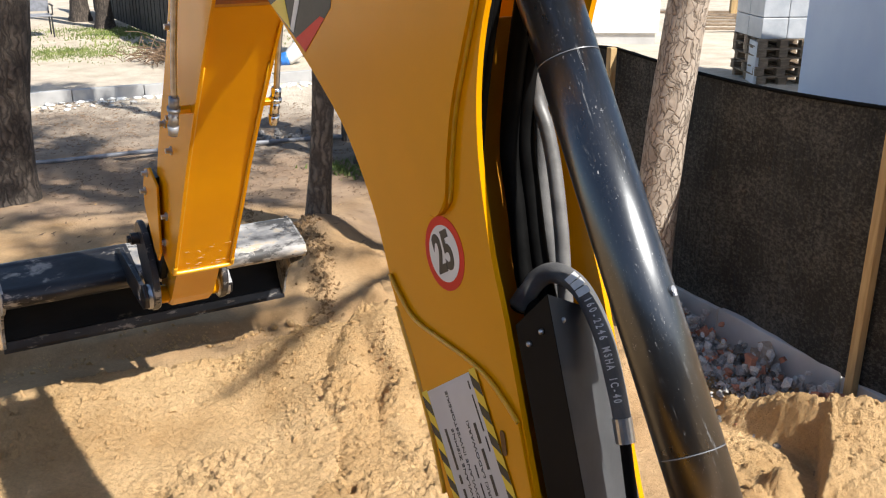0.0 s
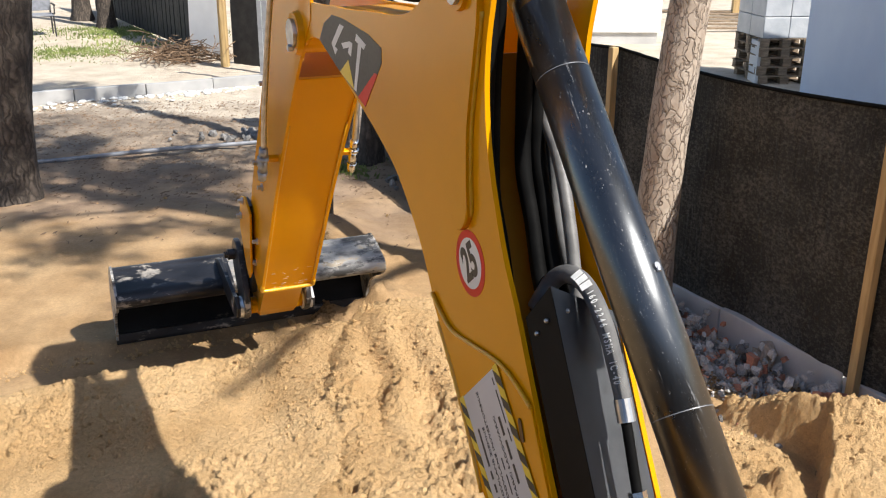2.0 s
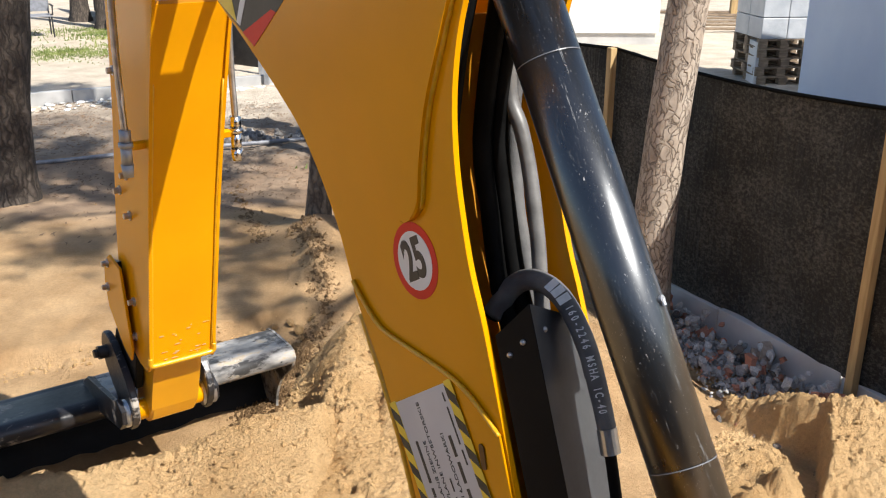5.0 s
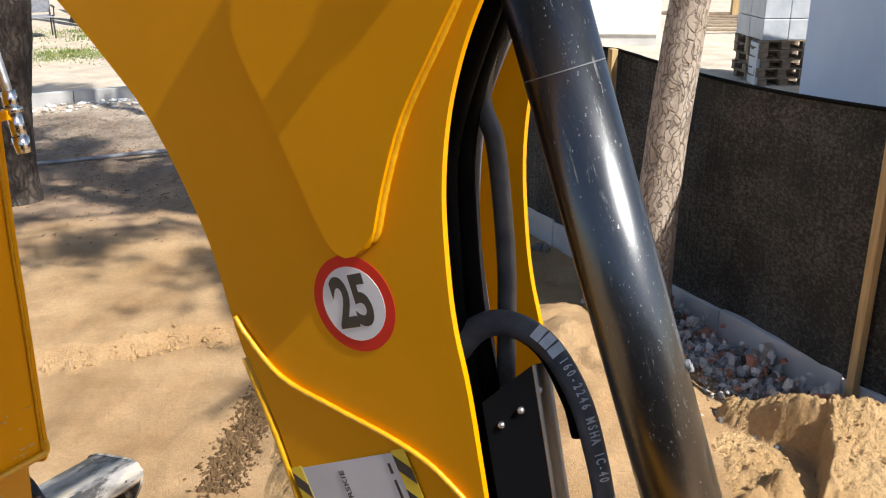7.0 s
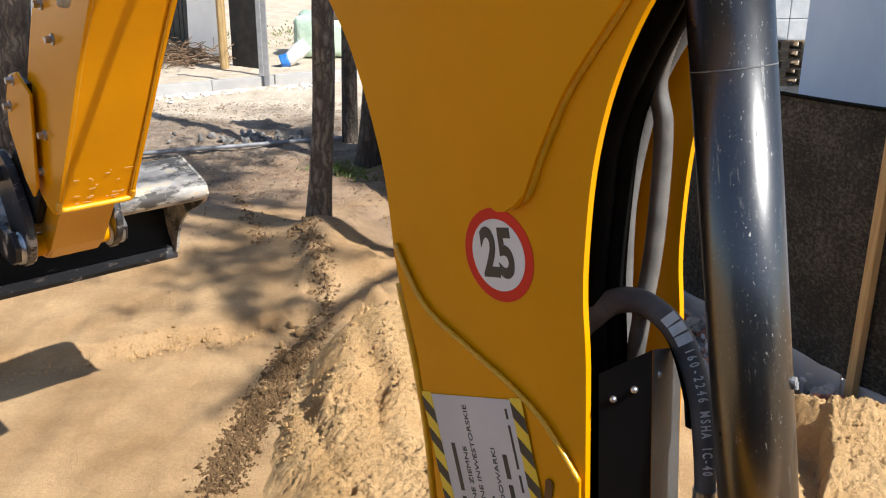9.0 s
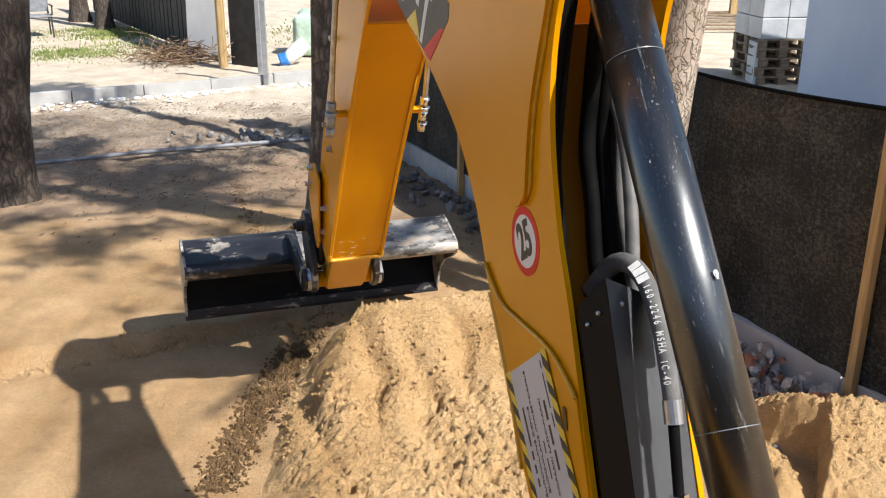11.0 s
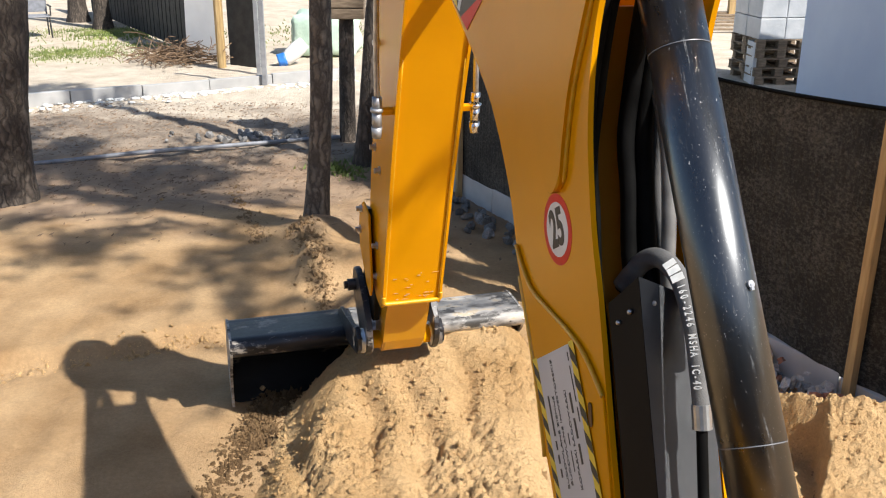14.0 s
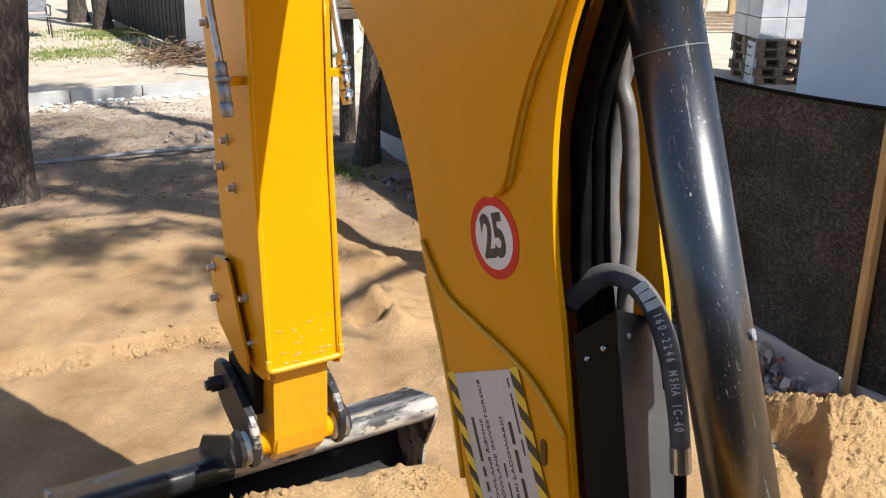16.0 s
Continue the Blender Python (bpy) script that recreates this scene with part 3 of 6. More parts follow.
def mound_shape(x, y):
    """A block that slopes to the machine, with a cut flank, a broken ridge behind and a hollow between."""
    wob = 0.06 * NOISE.fbm(x * 6, y * 6, 3)
    flank = 1.85 + 0.30 * (y - 4.16) + wob
    block = ramp(x, flank, flank + 0.06) * (1 - ramp(y, 4.18 + wob, 4.36 + wob)) * (1 - ramp(x, 2.35, 2.62))
    slope = 0.40 - 0.62 * np.maximum(4.14 - y, 0) - 0.05 * ramp(x, 2.05, 2.4)
    z = -0.06 + np.maximum(slope, 0.02) * block
    mid = 4.26 - 0.95 * (x - 1.84) + 0.6 * wob
    ridge = ramp(y, mid - 0.24, mid - 0.03) * (1 - ramp(y, mid + 0.02, mid + 0.20)) * ramp(x, 1.40, 1.58) * (1 - ramp(x, 1.92, 2.0))
    z = np.maximum(z, -0.06 + (0.36 - 0.20 * ramp(-x, -1.85, -1.5)) * ridge)
    z = np.maximum(z, -0.05 + 0.10 * bump_at(x, y, 1.55, 4.1, 0.35, 0.5))
    z = z + 0.14 * bump_at(x, y, 1.60, 3.84, 0.06, 0.06) + 0.09 * bump_at(x, y, 1.44, 3.74, 0.07, 0.05) + 0.07 * bump_at(x, y, 1.70, 3.68, 0.05, 0.05)
    crust = 0.046 * np.maximum(NOISE.fbm(x * 11, y * 11, 4, 0.6), -0.2) + 0.018 * NOISE.fbm(x * 36, y * 36, 3, 0.7)
    return z + (clods(x, y, 0.4) + crust) * ramp(z, -0.03, 0.08)


def clod_band(name, label, parent, line, spread, count, size, mat, height, seed):
    """Broken clods strewn along a line of the plan."""
    rng = np.random.RandomState(seed)
    home = parent.location if parent else Vector((0, 0, 0))
    vs, fs = [], []
    steps = len(line) - 1
    for k in range(count):
        t = rng.rand() * steps
        a = min(int(t), steps - 1)
        (x0, y0), (x1, y1) = line[a], line[a + 1]
        x = x0 + (x1 - x0) * (t - a) + rng.normal(0, spread)
        y = y0 + (y1 - y0) * (t - a) + rng.normal(0, spread)
        r = size * (0.25 + 0.9 * rng.rand() ** 3)
        z = float(height(np.array([[x]]), np.array([[y]]))[0, 0]) + 0.2 * r
        f = len(vs)
        for ax in range(3):
            for sg in (1, -1):
                v = np.array([x - home[0], y - home[1], z]) + rng.uniform(-.4, .4, 3) * r
                v[ax] += sg * r * rng.uniform(0.6, 1.3)
                vs.append(v.tolist())
        for p in (0, 1):
            for q in (2, 3):
                for w in (4, 5):
                    fs.append((f + p, f + q, f + w))
    ob = mesh_part(name, vs, fs, mat, parent, label, False)
    ob["kind"] = "stuff"
    return ob


# ================= stones =================
def chunk_meshes(name, mat, n, blocky, rng):
    out = []
    for i in range(n):
        bm = bmesh.new()
        if blocky:
            bmesh.ops.create_cube(bm, size=1.0)
            bmesh.ops.subdivide_edges(bm, edges=bm.edges[:], cuts=1, use_grid_fill=True)
        else:
            bmesh.ops.create_icosphere(bm, subdivisions=1, radius=0.55)
        for v in bm.verts:
            v.co *= 1 + rng.uniform(-0.22, 0.22)
            v.co += Vector((rng.uniform(-.07, .07), rng.uniform(-.07, .07), rng.uniform(-.07, .07)))
        bmesh.ops.recalc_face_normals(bm, faces=bm.faces[:])
        me = bpy.data.meshes.new(name)
        bm.to_mesh(me)
        bm.free()
        me.materials.append(mat)
        out.append(me)
    return out


def scatter(root, meshes, name, count, place, size, rng):
    for i in range(count):
        x, y, z = place(rng)
        s = size * rng.uniform(0.5, 1.35)
        ob = new(name, rng.choice(meshes))
        ob.parent = root
        ob.matrix_basis = Matrix.LocRotScale((x, y, z), Euler((rng.uniform(0, 6.3), rng.uniform(0, 6.3), rng.uniform(0, 6.3))), (s, s * rng.uniform(0.6, 1), s * rng.uniform(0.45, 0.8)))


# ================= fence =================
FA = Vector((2.24, 4.57, 0))
FD = Vector((-0.4295, 0.9031, 0)).normalized()
FN = Vector((-FD.y, FD.x, 0))


def fence_point(s, off=0.0, z=0.0):
    return FA + FD * s + FN * off + Vector((0, 0, z))


def build_fence():
    root = tagged(new("garden_fence"), "black shade-net fence on wooden stakes above a concrete plinth", "fence")
    posts = [-0.45, 0.0, 2.36, 4.7, 6.9]
    rng = random.Random(3)
    turn = Matrix.Rotation(math.atan2(FD.y, FD.x), 4, 'Z')
    for s in posts:
        bm = bmesh.new()
        p = fence_point(s, 0.045)
        box(bm, -0.026, 0.026, -0.026, 0.026, 0.0, 1.70 if s > 0.5 else 1.74, 0.004, Matrix.Translation(p) @ turn @ Matrix.Rotation(rng.uniform(-0.02, 0.02), 4, 'X'))
        part("post", bm, WOOD, root, "rough-sawn yellow wooden stake")
    for a, b in zip(posts, posts[1:]):
        ns, nz = int((b - a) / 0.05) + 1, 36
        vs, fs = [], []
        for side in (0.0, -0.006):
            for j in range(nz + 1):
                for i in range(ns + 1):
                    s = a + (b - a) * i / ns
                    k = j / nz
                    sag = 0.045 * math.sin(math.pi * i / ns) + 0.02 * noise.noise((s * 3.0, 0, 2.0))
                    z = 0.20 + (1.49 - sag) * k + 0.02 * noise.noise((s * 2.0, 1.0, 0)) * (1 - k)
                    off = side + 0.03 * noise.noise((s * 1.6, z * 1.2, 0)) + 0.012 * noise.noise((s * 6.0, z * 2.0, 4.0)) - 0.02 * (1 - k) * math.sin(math.pi * i / ns)
                    p = fence_point(s, off, z)
                    vs.append((p.x, p.y, p.z))
        w = ns + 1
        half = w * (nz + 1)
        for j in range(nz):
            for i in range(ns):
                q = j * w + i
                fs.append((q, q + 1, q + w + 1, q + w))
                fs.append((half + q, half + q + w, half + q + w + 1, half + q + 1))
        mesh_part("net_panel", vs, fs, NET, root, "sagging black woven shade net")
        bm = bmesh.new()
        top = [fence_point(a + (b - a) * i / 8, 0.008, 1.69 - 0.045 * math.sin(math.pi * i / 8)) for i in range(9)]
        tube(bm, top, 0.012, 8, 4)
        part("top_hem", bm, RUBBER, root, "rolled black hem of the net", True)
    s = -1.9
    while s < 6.8:
        bm = bmesh.new()
        box(bm, s + 0.006, s + 0.994, -0.03, 0.03, -0.05, 0.215 + rng.uniform(-0.008, 0.008), 0.006, Matrix.Translation(fence_point(0, -0.02)) @ turn)
        part("plinth_board", bm, CONCRETE, root, "pale grey concrete plinth board")
        s += 1.0


def build_back_wall():
    """Plain unseen wall added behind the machine: closes the plot, darkens the cylinder's reflections."""
    bm = bmesh.new()
    box(bm, -16, 16, -9.3, -9.0, -0.1, 4.6, 0.02)
    tagged(part("reflection_wall", bm, BACK_WALL, None, "unseen plain dark wall added behind the machine to darken reflections"), category="wall", kind="structure")


# ================= trees =================
def trunk_mesh(bm, path, r0, r1, seg=40, per=10, flare=0.5, rough=0.06):
    pts = smooth_path(path, per)
    n = len(pts)
    rings = []
    for i, p in enumerate(pts):
        t = i / (n - 1)
        r = r0 + (r1 - r0) * t
        r *= 1 + flare * math.exp(-max(p.z, 0) / 0.22)
        ring = []
        for k in range(seg):
            a = 2 * math.pi * k / seg
            d = Vector((math.cos(a), math.sin(a), 0))
            w = 1 + rough * noise.noise((d.x * 2.2 + path[0][0], d.y * 2.2, p.z * 1.6)) + rough * 0.9 * noise.noise((d.x * 8, d.y * 8, p.z * 4.0 + path[0][1]))
            ring.append(bm.verts.new(p + d * r * w))
        rings.append(ring)
    for a, b in zip(rings, rings[1:]):
        for k in range(seg):
            bm.faces.new((a[k], a[(k + 1) % seg], b[(k + 1) % seg], b[k]))
    bm.faces.new(rings[-1])
    return bm


def crown_mesh(name, seed, radius, height, tufts):
    """Needle tufts on spreading twigs, with gaps between the boughs."""
    rng = random.Random(seed)
    vs, fs = [], []
    boughs = []
    for i in range(15):
        a, z = rng.uniform(0, 6.28), rng.uniform(0.0, 1.0)
        reach = radius * (1.05 - 0.55 * z) * rng.uniform(0.6, 1.0)
        boughs.append((a, z * height, reach, rng.uniform(-0.1, 0.35)))
    for i in range(tufts):
        a, z, reach, up = rng.choice(boughs)
        q = reach * rng.uniform(0.35, 1.0)
        c = Vector((math.cos(a) * q, math.sin(a) * q, z + up * q)) + Vector((rng.gauss(0, .17), rng.gauss(0, .17), rng.gauss(0, .10)))
        for k in range(9):
            d = Vector((rng.gauss(0, 1), rng.gauss(0, 1), rng.gauss(0.3, 1))).normalized()
            side = d.orthogonal().normalized() * 0.012
            tip = c + d * rng.uniform(0.09, 0.17)
            b = len(vs)
            vs += [tuple(c - side), tuple(c + side), tuple(tip + side * 0.4), tuple(tip - side * 0.4)]
            fs.append((b, b + 1, b + 2, b + 3))
    me = bpy.data.meshes.new(name)
    me.from_pydata(vs, [], fs)
    me.materials.append(NEEDLE)
    return me, boughs


CROWNS = []


def pine(x, y, lean_x, lean_y, r, tall, label, bark, seed, crown=1.0, z0=-0.05):
    root = tagged(new("pine_tree"), label, "tree", "pines on the plot")
    root.location = (x, y, 0)
    rng = random.Random(seed)
    path = [(0, 0, z0)]
    for i in range(1, 8):
        z = tall * i / 7
        path.append((lean_x * z + rng.uniform(-0.02, 0.02), lean_y * z + rng.uniform(-0.02, 0.02), z))
    bm = bmesh.new()
    trunk_mesh(bm, path, r, r * 0.55, per=16)
    part("trunk", bm, bark, root, "furrowed pine trunk", True)
    if not crown:
        return root
    if not CROWNS:
        CROWNS.append(crown_mesh("crown", 5, 1.9, 3.2, 800))
    me, boughs = CROWNS[0]
    top = Vector(path[-1])
    spin = rng.uniform(0, 6.28)
    ob = new("crown", me)
    ob.parent = root
    ob.matrix_basis = Matrix.Translation((top.x, top.y, tall - 2.6 * crown)) @ Matrix.Rotation(spin, 4, 'Z') @ Matrix.Scale(crown, 4)
    for a, z, reach, up in boughs[:11]:
        a, z, reach = a + spin, z * crown, reach * crown
        bm = bmesh.new()
        b0 = Vector((top.x, top.y, tall - 2.6 * crown + z * 0.92 - 0.15))
        b0.z = min(b0.z, tall - 0.05)
        tip = Vector((top.x + math.cos(a) * reach, top.y + math.sin(a) * reach, tall - 2.6 * crown + z + up * reach))
        tube(bm, [b0, b0.lerp(tip, 0.5) + Vector((0, 0, 0.06)), tip], lambda t: 0.035 * (1 - 0.8 * t), 6, 4)
        part("limb", bm, bark, root)
    return root


def low_limb(root):
    """Crooked bare limb that reaches over the fence towards the heaps."""
    bm = bmesh.new()
    tube(bm, [(-0.84, -0.35, 6.2), (-1.2, -0.9, 6.3), (-1.62, -1.55, 6.2), (-1.84, -2.2, 6.2), (-2.02, -2.8, 6.3)], lambda t: 0.065 - 0.050 * t, 8, 6)
    part("limb", bm, BARK_PALE, root)
    rng = random.Random(41)
    for k in range(30):
        a = Vector((-1.62 - 0.0133 * k, -1.55 - 0.0417 * k, 6.2))
        bm = bmesh.new()
        tip = a + Vector((rng.uniform(-.20, .20), rng.uniform(-.35, .15), rng.uniform(-.2, .3)))
        tube(bm, [a, a.lerp(tip, 0.5) + Vector((0, 0, 0.04)), tip], lambda t: 0.010 * (1 - 0.6 * t), 5, 3)
        part("twig", bm, BARK_PALE, root)


# ================= backhoe =================
KX, KY = 0.717, 1.103          # swing axis
FOOT_OUT, FOOT_Z = 0.436, 0.680
BOOM_L, STICK_L, STICK_Q = 2.845, 2.108, -0.015
CYL_U, CYL_W = 1.652, 1.057    # cylinder head on the boom
CYL_OUT, CYL_Z = 0.206, 1.206  # rod foot on the swing post
HALF = 0.139                   # boom half width
HALF_S = 0.142                 # stick half width

NEAR_EDGE = [(1.60, 1.17), (1.567, 1.08), (1.535, 0.985), (1.49, 0.90), (1.43, 0.82), (1.35, 0.742), (1.25, 0.668), (1.17, 0.618), (1.07, 0.568), (0.90, 0.470), (0.70, 0.355), (0.40, 0.20), (0.12, 0.12)]
FAR_EDGE = [(0.10, -0.13), (0.45, -0.12), (0.90, 0.000), (1.04, 0.068), (1.20, 0.126), (1.33, 0.157), (1.40, 0.180), (1.483, 0.217), (1.557, 0.247), (1.64, 0.268), (1.73, 0.284), (1.83, 0.292), (1.93, 0.282), (2.064, 0.262), (2.313, 0.214), (2.617, 0.150), (2.76, 0.02)]
TOP_EDGE = [(2.80, -0.10), (2.88, -0.12), (2.955, -0.06), (2.975, 0.03), (2.93, 0.11), (2.84, 0.155), (2.70, 0.24), (2.52, 0.36), (2.41, 0.43), (2.20, 0.575), (2.05, 0.675), (1.96, 0.75), (1.905, 0.83), (1.875, 0.93), (1.84, 1.06), (1.78, 1.16), (1.70, 1.215), (1.64, 1.21)]


def text_mesh(body, size, bold=0.022):
    """Outline of a word as mesh data, centred."""
    cu = bpy.data.curves.new("lettering", 'FONT')
    cu.body, cu.size, cu.align_x, cu.align_y = body, size, 'CENTER', 'CENTER'
    cu.extrude, cu.offset = 0.0004, size * bold
    tmp = bpy.data.objects.new("lettering", cu)
    scene.collection.objects.link(tmp)
    bpy.context.view_layer.update()
    me = bpy.data.meshes.new_from_object(tmp.evaluated_get(bpy.context.evaluated_depsgraph_get()))
    bpy.data.objects.remove(tmp)
    bpy.data.curves.remove(cu)
    return me


def on_plate(u, w, up_u, up_w, lift):
    """Placement flat on the boom's left face, text up along (up_u, up_w)."""
    up = Vector((up_u, 0, up_w)).normalized()
    out = Vector((0, 1, 0))
    right = up.cross(out)
    m = Matrix((right, up, out)).transposed().to_4x4()
    m.translation = (u, HALF + lift, w)
    return m


def flat(bm, m, pts, thick=0.0006):
    lo = [bm.verts.new(m @ Vector((x, y, 0))) for x, y in pts]
    hi = [bm.verts.new(m @ Vector((x, y, thick))) for x, y in pts]
    n = len(pts)
    bm.faces.new(lo[::-1])
    bm.faces.new(hi)
    for i in range(n):
        bm.faces.new((lo[i], lo[(i + 1) % n], hi[(i + 1) % n], hi[i]))
    return bm


def rect(x0, x1, y0, y1):
    return [(x0, y0), (x1, y0), (x1, y1), (x0, y1)]


def circle(r, n=48):
    return [(r * math.cos(2 * math.pi * i / n), r * math.sin(2 * math.pi * i / n)) for i in range(n)]


def build_boom(root):
    # webs between the side plates; they carry the plates, seams, decals and hoses
    bm = bmesh.new()
    far = smooth_line(FAR_EDGE, 4)
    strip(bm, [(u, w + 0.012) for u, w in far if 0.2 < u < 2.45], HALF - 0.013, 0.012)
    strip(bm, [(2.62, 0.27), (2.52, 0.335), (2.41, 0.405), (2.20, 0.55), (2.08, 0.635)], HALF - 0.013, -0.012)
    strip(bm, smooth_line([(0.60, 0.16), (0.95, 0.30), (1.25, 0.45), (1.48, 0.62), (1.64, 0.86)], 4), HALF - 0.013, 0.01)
    boom = part("boom", bm, INNER_SHADED, root, "curved yellow boom of welded plate")
    outline = smooth_line(FAR_EDGE + TOP_EDGE + NEAR_EDGE + FAR_EDGE[:1], 4)[:-1]
    for a, b in ((HALF - 0.013, HALF), (-HALF, -HALF + 0.013)):
        bm = bmesh.new()
        slab(bm, outline, a, b, 0.0025)
        part("side_plate", bm, PAINT, boom, "glossy yellow boom side plate")
    # pressed panel with its weld
    panel = smooth_line([(1.80, 0.60), (1.754, 0.578), (1.641, 0.556), (1.474, 0.521), (1.395, 0.506), (1.366, 0.535), (1.364, 0.588), (1.419, 0.667), (1.482, 0.771), (1.533, 0.90), (1.585, 1.03), (1.66, 1.12), (1.76, 1.08), (1.83, 0.90), (1.85, 0.70), (1.80, 0.60)], 4)[:-1]
    bm = bmesh.new()
    slab(bm, panel, HALF - 0.001, HALF + 0.018, 0.004)
    part("stiffener_panel", bm, PAINT, boom)
    bm = bmesh.new()
    tube(bm, [(u, HALF + 0.003, w) for u, w in [(1.366, 0.57), (1.372, 0.602), (1.419, 0.667), (1.482, 0.771), (1.533, 0.90), (1.585, 1.03)]], lambda t: 0.007, 8, 8, 0.0006)
    part("weld_seam", bm, WELD, boom, "", True)
    # doubler at the foot, its weld
    seam = [(1.418, 0.205), (1.372, 0.205), (1.275, 0.224), (1.173, 0.300), (1.085, 0.371), (1.015, 0.416), (0.950, 0.438), (0.885, 0.452)]
    bm = bmesh.new()
    slab(bm, smooth_line(seam, 4) + [(0.70, 0.345), (0.40, 0.19), (0.20, 0.05), (0.20, -0.09), (0.45, -0.10), (0.90, 0.012), (1.04, 0.080), (1.20, 0.138), (1.33, 0.169), (1.40, 0.185)], HALF - 0.001, HALF + 0.006, 0.002)
    part("doubler_plate", bm, PAINT, boom)
    bm = bmesh.new()
    tube(bm, [(u, HALF + 0.007, w) for u, w in seam], lambda t: 0.0055, 8, 8, 0.0007)
    part("weld_seam", bm, WELD, boom, "", True)
    bm = bmesh.new()
    tube(bm, [(u, HALF + 0.002, w - 0.004) for u, w in [(1.345, 0.168), (1.20, 0.126), (1.04, 0.068), (0.90, 0.0)]], lambda t: 0.009, 8, 8, 0.0007)
    part("edge_weld", bm, WELD, boom, "", True)
    # no hole is cut: a dark raised patch paints the slot's shade
    bm = bmesh.new()
    rod(bm, (-0.02, 0, 0), (-0.02, 0.0012, 0), 0.009, None, 16)
    rod(bm, (0.02, 0, 0), (0.02, 0.0012, 0), 0.009, None, 16)
    box(bm, -0.02, 0.02, 0, 0.0013, -0.009, 0.009)
    bmesh.ops.transform(bm, verts=bm.verts[:], matrix=Matrix.Translation((0.876, HALF + 0.008, 0.365)) @ Matrix.Rotation(-0.62, 4, 'Y'))
    part("slot", bm, DARK_SLOT, boom, "slot marked by a flat patch in shade colour")
    # speed sticker
    up = (math.cos(radians(-3)) * 0.876 - math.sin(radians(-3)) * 0.48, math.sin(radians(-3)) * 0.876 + math.cos(radians(-3)) * 0.48)
    m = on_plate(1.303, 0.470, *up, 0.0004)
    part("sticker_rim", flat(bmesh.new(), m, circle(0.086)), RED, boom, "red rim of a round speed sticker")
    m = on_plate(1.303, 0.470, *up, 0.0012)
    part("sticker_disc", flat(bmesh.new(), m, circle(0.066)), WHITE, boom, "white disc of the speed sticker")
    m = on_plate(1.303, 0.470, 0.932, 0.352, 0.0022)
    me = text_mesh("25", 0.122, 0.034)
    me.materials.append(INK)
    ob = new("numeral", me)
    ob.parent = boom
    ob.matrix_basis = m @ Matrix.Diagonal((0.68, 1.0, 1, 1))
    tagged(ob, "black numerals 25")
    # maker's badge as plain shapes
    m = Matrix(((1, 0, 0, 0), (0, 0, 1, HALF + 0.0005), (0, 1, 0, 0), (0, 0, 0, 1)))
    badge = [(2.612, 0.150), (2.595, 0.235), (2.53, 0.318), (2.43, 0.378), (2.321, 0.432), (2.20, 0.492), (2.085, 0.530), (2.062, 0.49), (2.115, 0.275), (2.40, 0.196)]
    part("badge", flat(bmesh.new(), m, badge), LOGO_GREY, boom, "dark grey maker's badge")
    m2 = m.copy()
    m2[1][3] += 0.0008
    part("badge_corner", flat(bmesh.new(), m2, [(2.115, 0.275), (2.185, 0.255), (2.098, 0.425), (2.074, 0.440)]), RED, boom, "red corner of the badge")
    part("badge_triangle", flat(bmesh.new(), m2, [(2.372, 0.204), (2.225, 0.250), (2.318, 0.298)]), TAPE, boom, "yellow triangle on the badge")
    for q in ([(2.49, 0.232), (2.445, 0.345), (2.405, 0.365), (2.42, 0.33), (2.455, 0.245), (2.425, 0.255), (2.44, 0.222)],
              [(2.402, 0.300), (2.335, 0.36), (2.308, 0.372), (2.30, 0.325), (2.330, 0.318), (2.332, 0.338), (2.375, 0.298)],
              [(2.29, 0.425), (2.20, 0.452), (2.21, 0.425), (2.232, 0.418), (2.205, 0.258), (2.228, 0.250), (2.262, 0.408), (2.29, 0.398)]):
        part("badge_bar", flat(bmesh.new(), m2, q), WHITE, boom, "white shape on the badge")
    # contractor's label: across 0.29, down the boom 0.52, with striped tape on both sides
    ax, dn = Vector((-0.254, 0.967)), Vector((-0.967, -0.254))
    o = Vector((1.122, 0.108))

    def lab(lift):
        mm = Matrix(((ax.x, dn.x, 0, o.x), (0, 0, 1, HALF + lift), (ax.y, dn.y, 0, o.y), (0, 0, 0, 1)))
        return mm
    part("label_sheet", flat(bmesh.new(), lab(0.0088), rect(0.03, 0.262, 0.0, 0.52)), GREY_LABEL, boom, "pale grey contractor's label with rows of print")
    for x0 in (0.0, 0.262):
        part("hazard_tape", flat(bmesh.new(), lab(0.0092), rect(x0, x0 + 0.03, -0.004, 0.52)), TAPE, boom, "yellow and black striped tape")
        for k in range(8):
            y = 0.004 + k * 0.066
            part("tape_stripe", flat(bmesh.new(), lab(0.0100), [(x0, y), (x0 + 0.03, y + 0.03), (x0 + 0.03, y + 0.06), (x0, y + 0.03)]), INK, boom)
    # printed rows run up the boom; what names or numbers someone stays plain bars
    for x, h, y0, words in ((0.066, 0.011, 0.10, (0.10, 0.022, 0.022, 0.022)), (0.156, 0.006, 0.20, (0.03, 0.05)), (0.214, 0.012, 0.11, (0.048, 0.048, 0.048)), (0.245, 0.006, 0.018, (0.02, 0.085, 0.034))):
        y = y0
        for wd in words:
            part("print_bar", flat(bmesh.new(), lab(0.0096), rect(x - h / 2, x + h / 2, y, y + wd), 0.0004), INK, boom)
            y += wd + 0.012
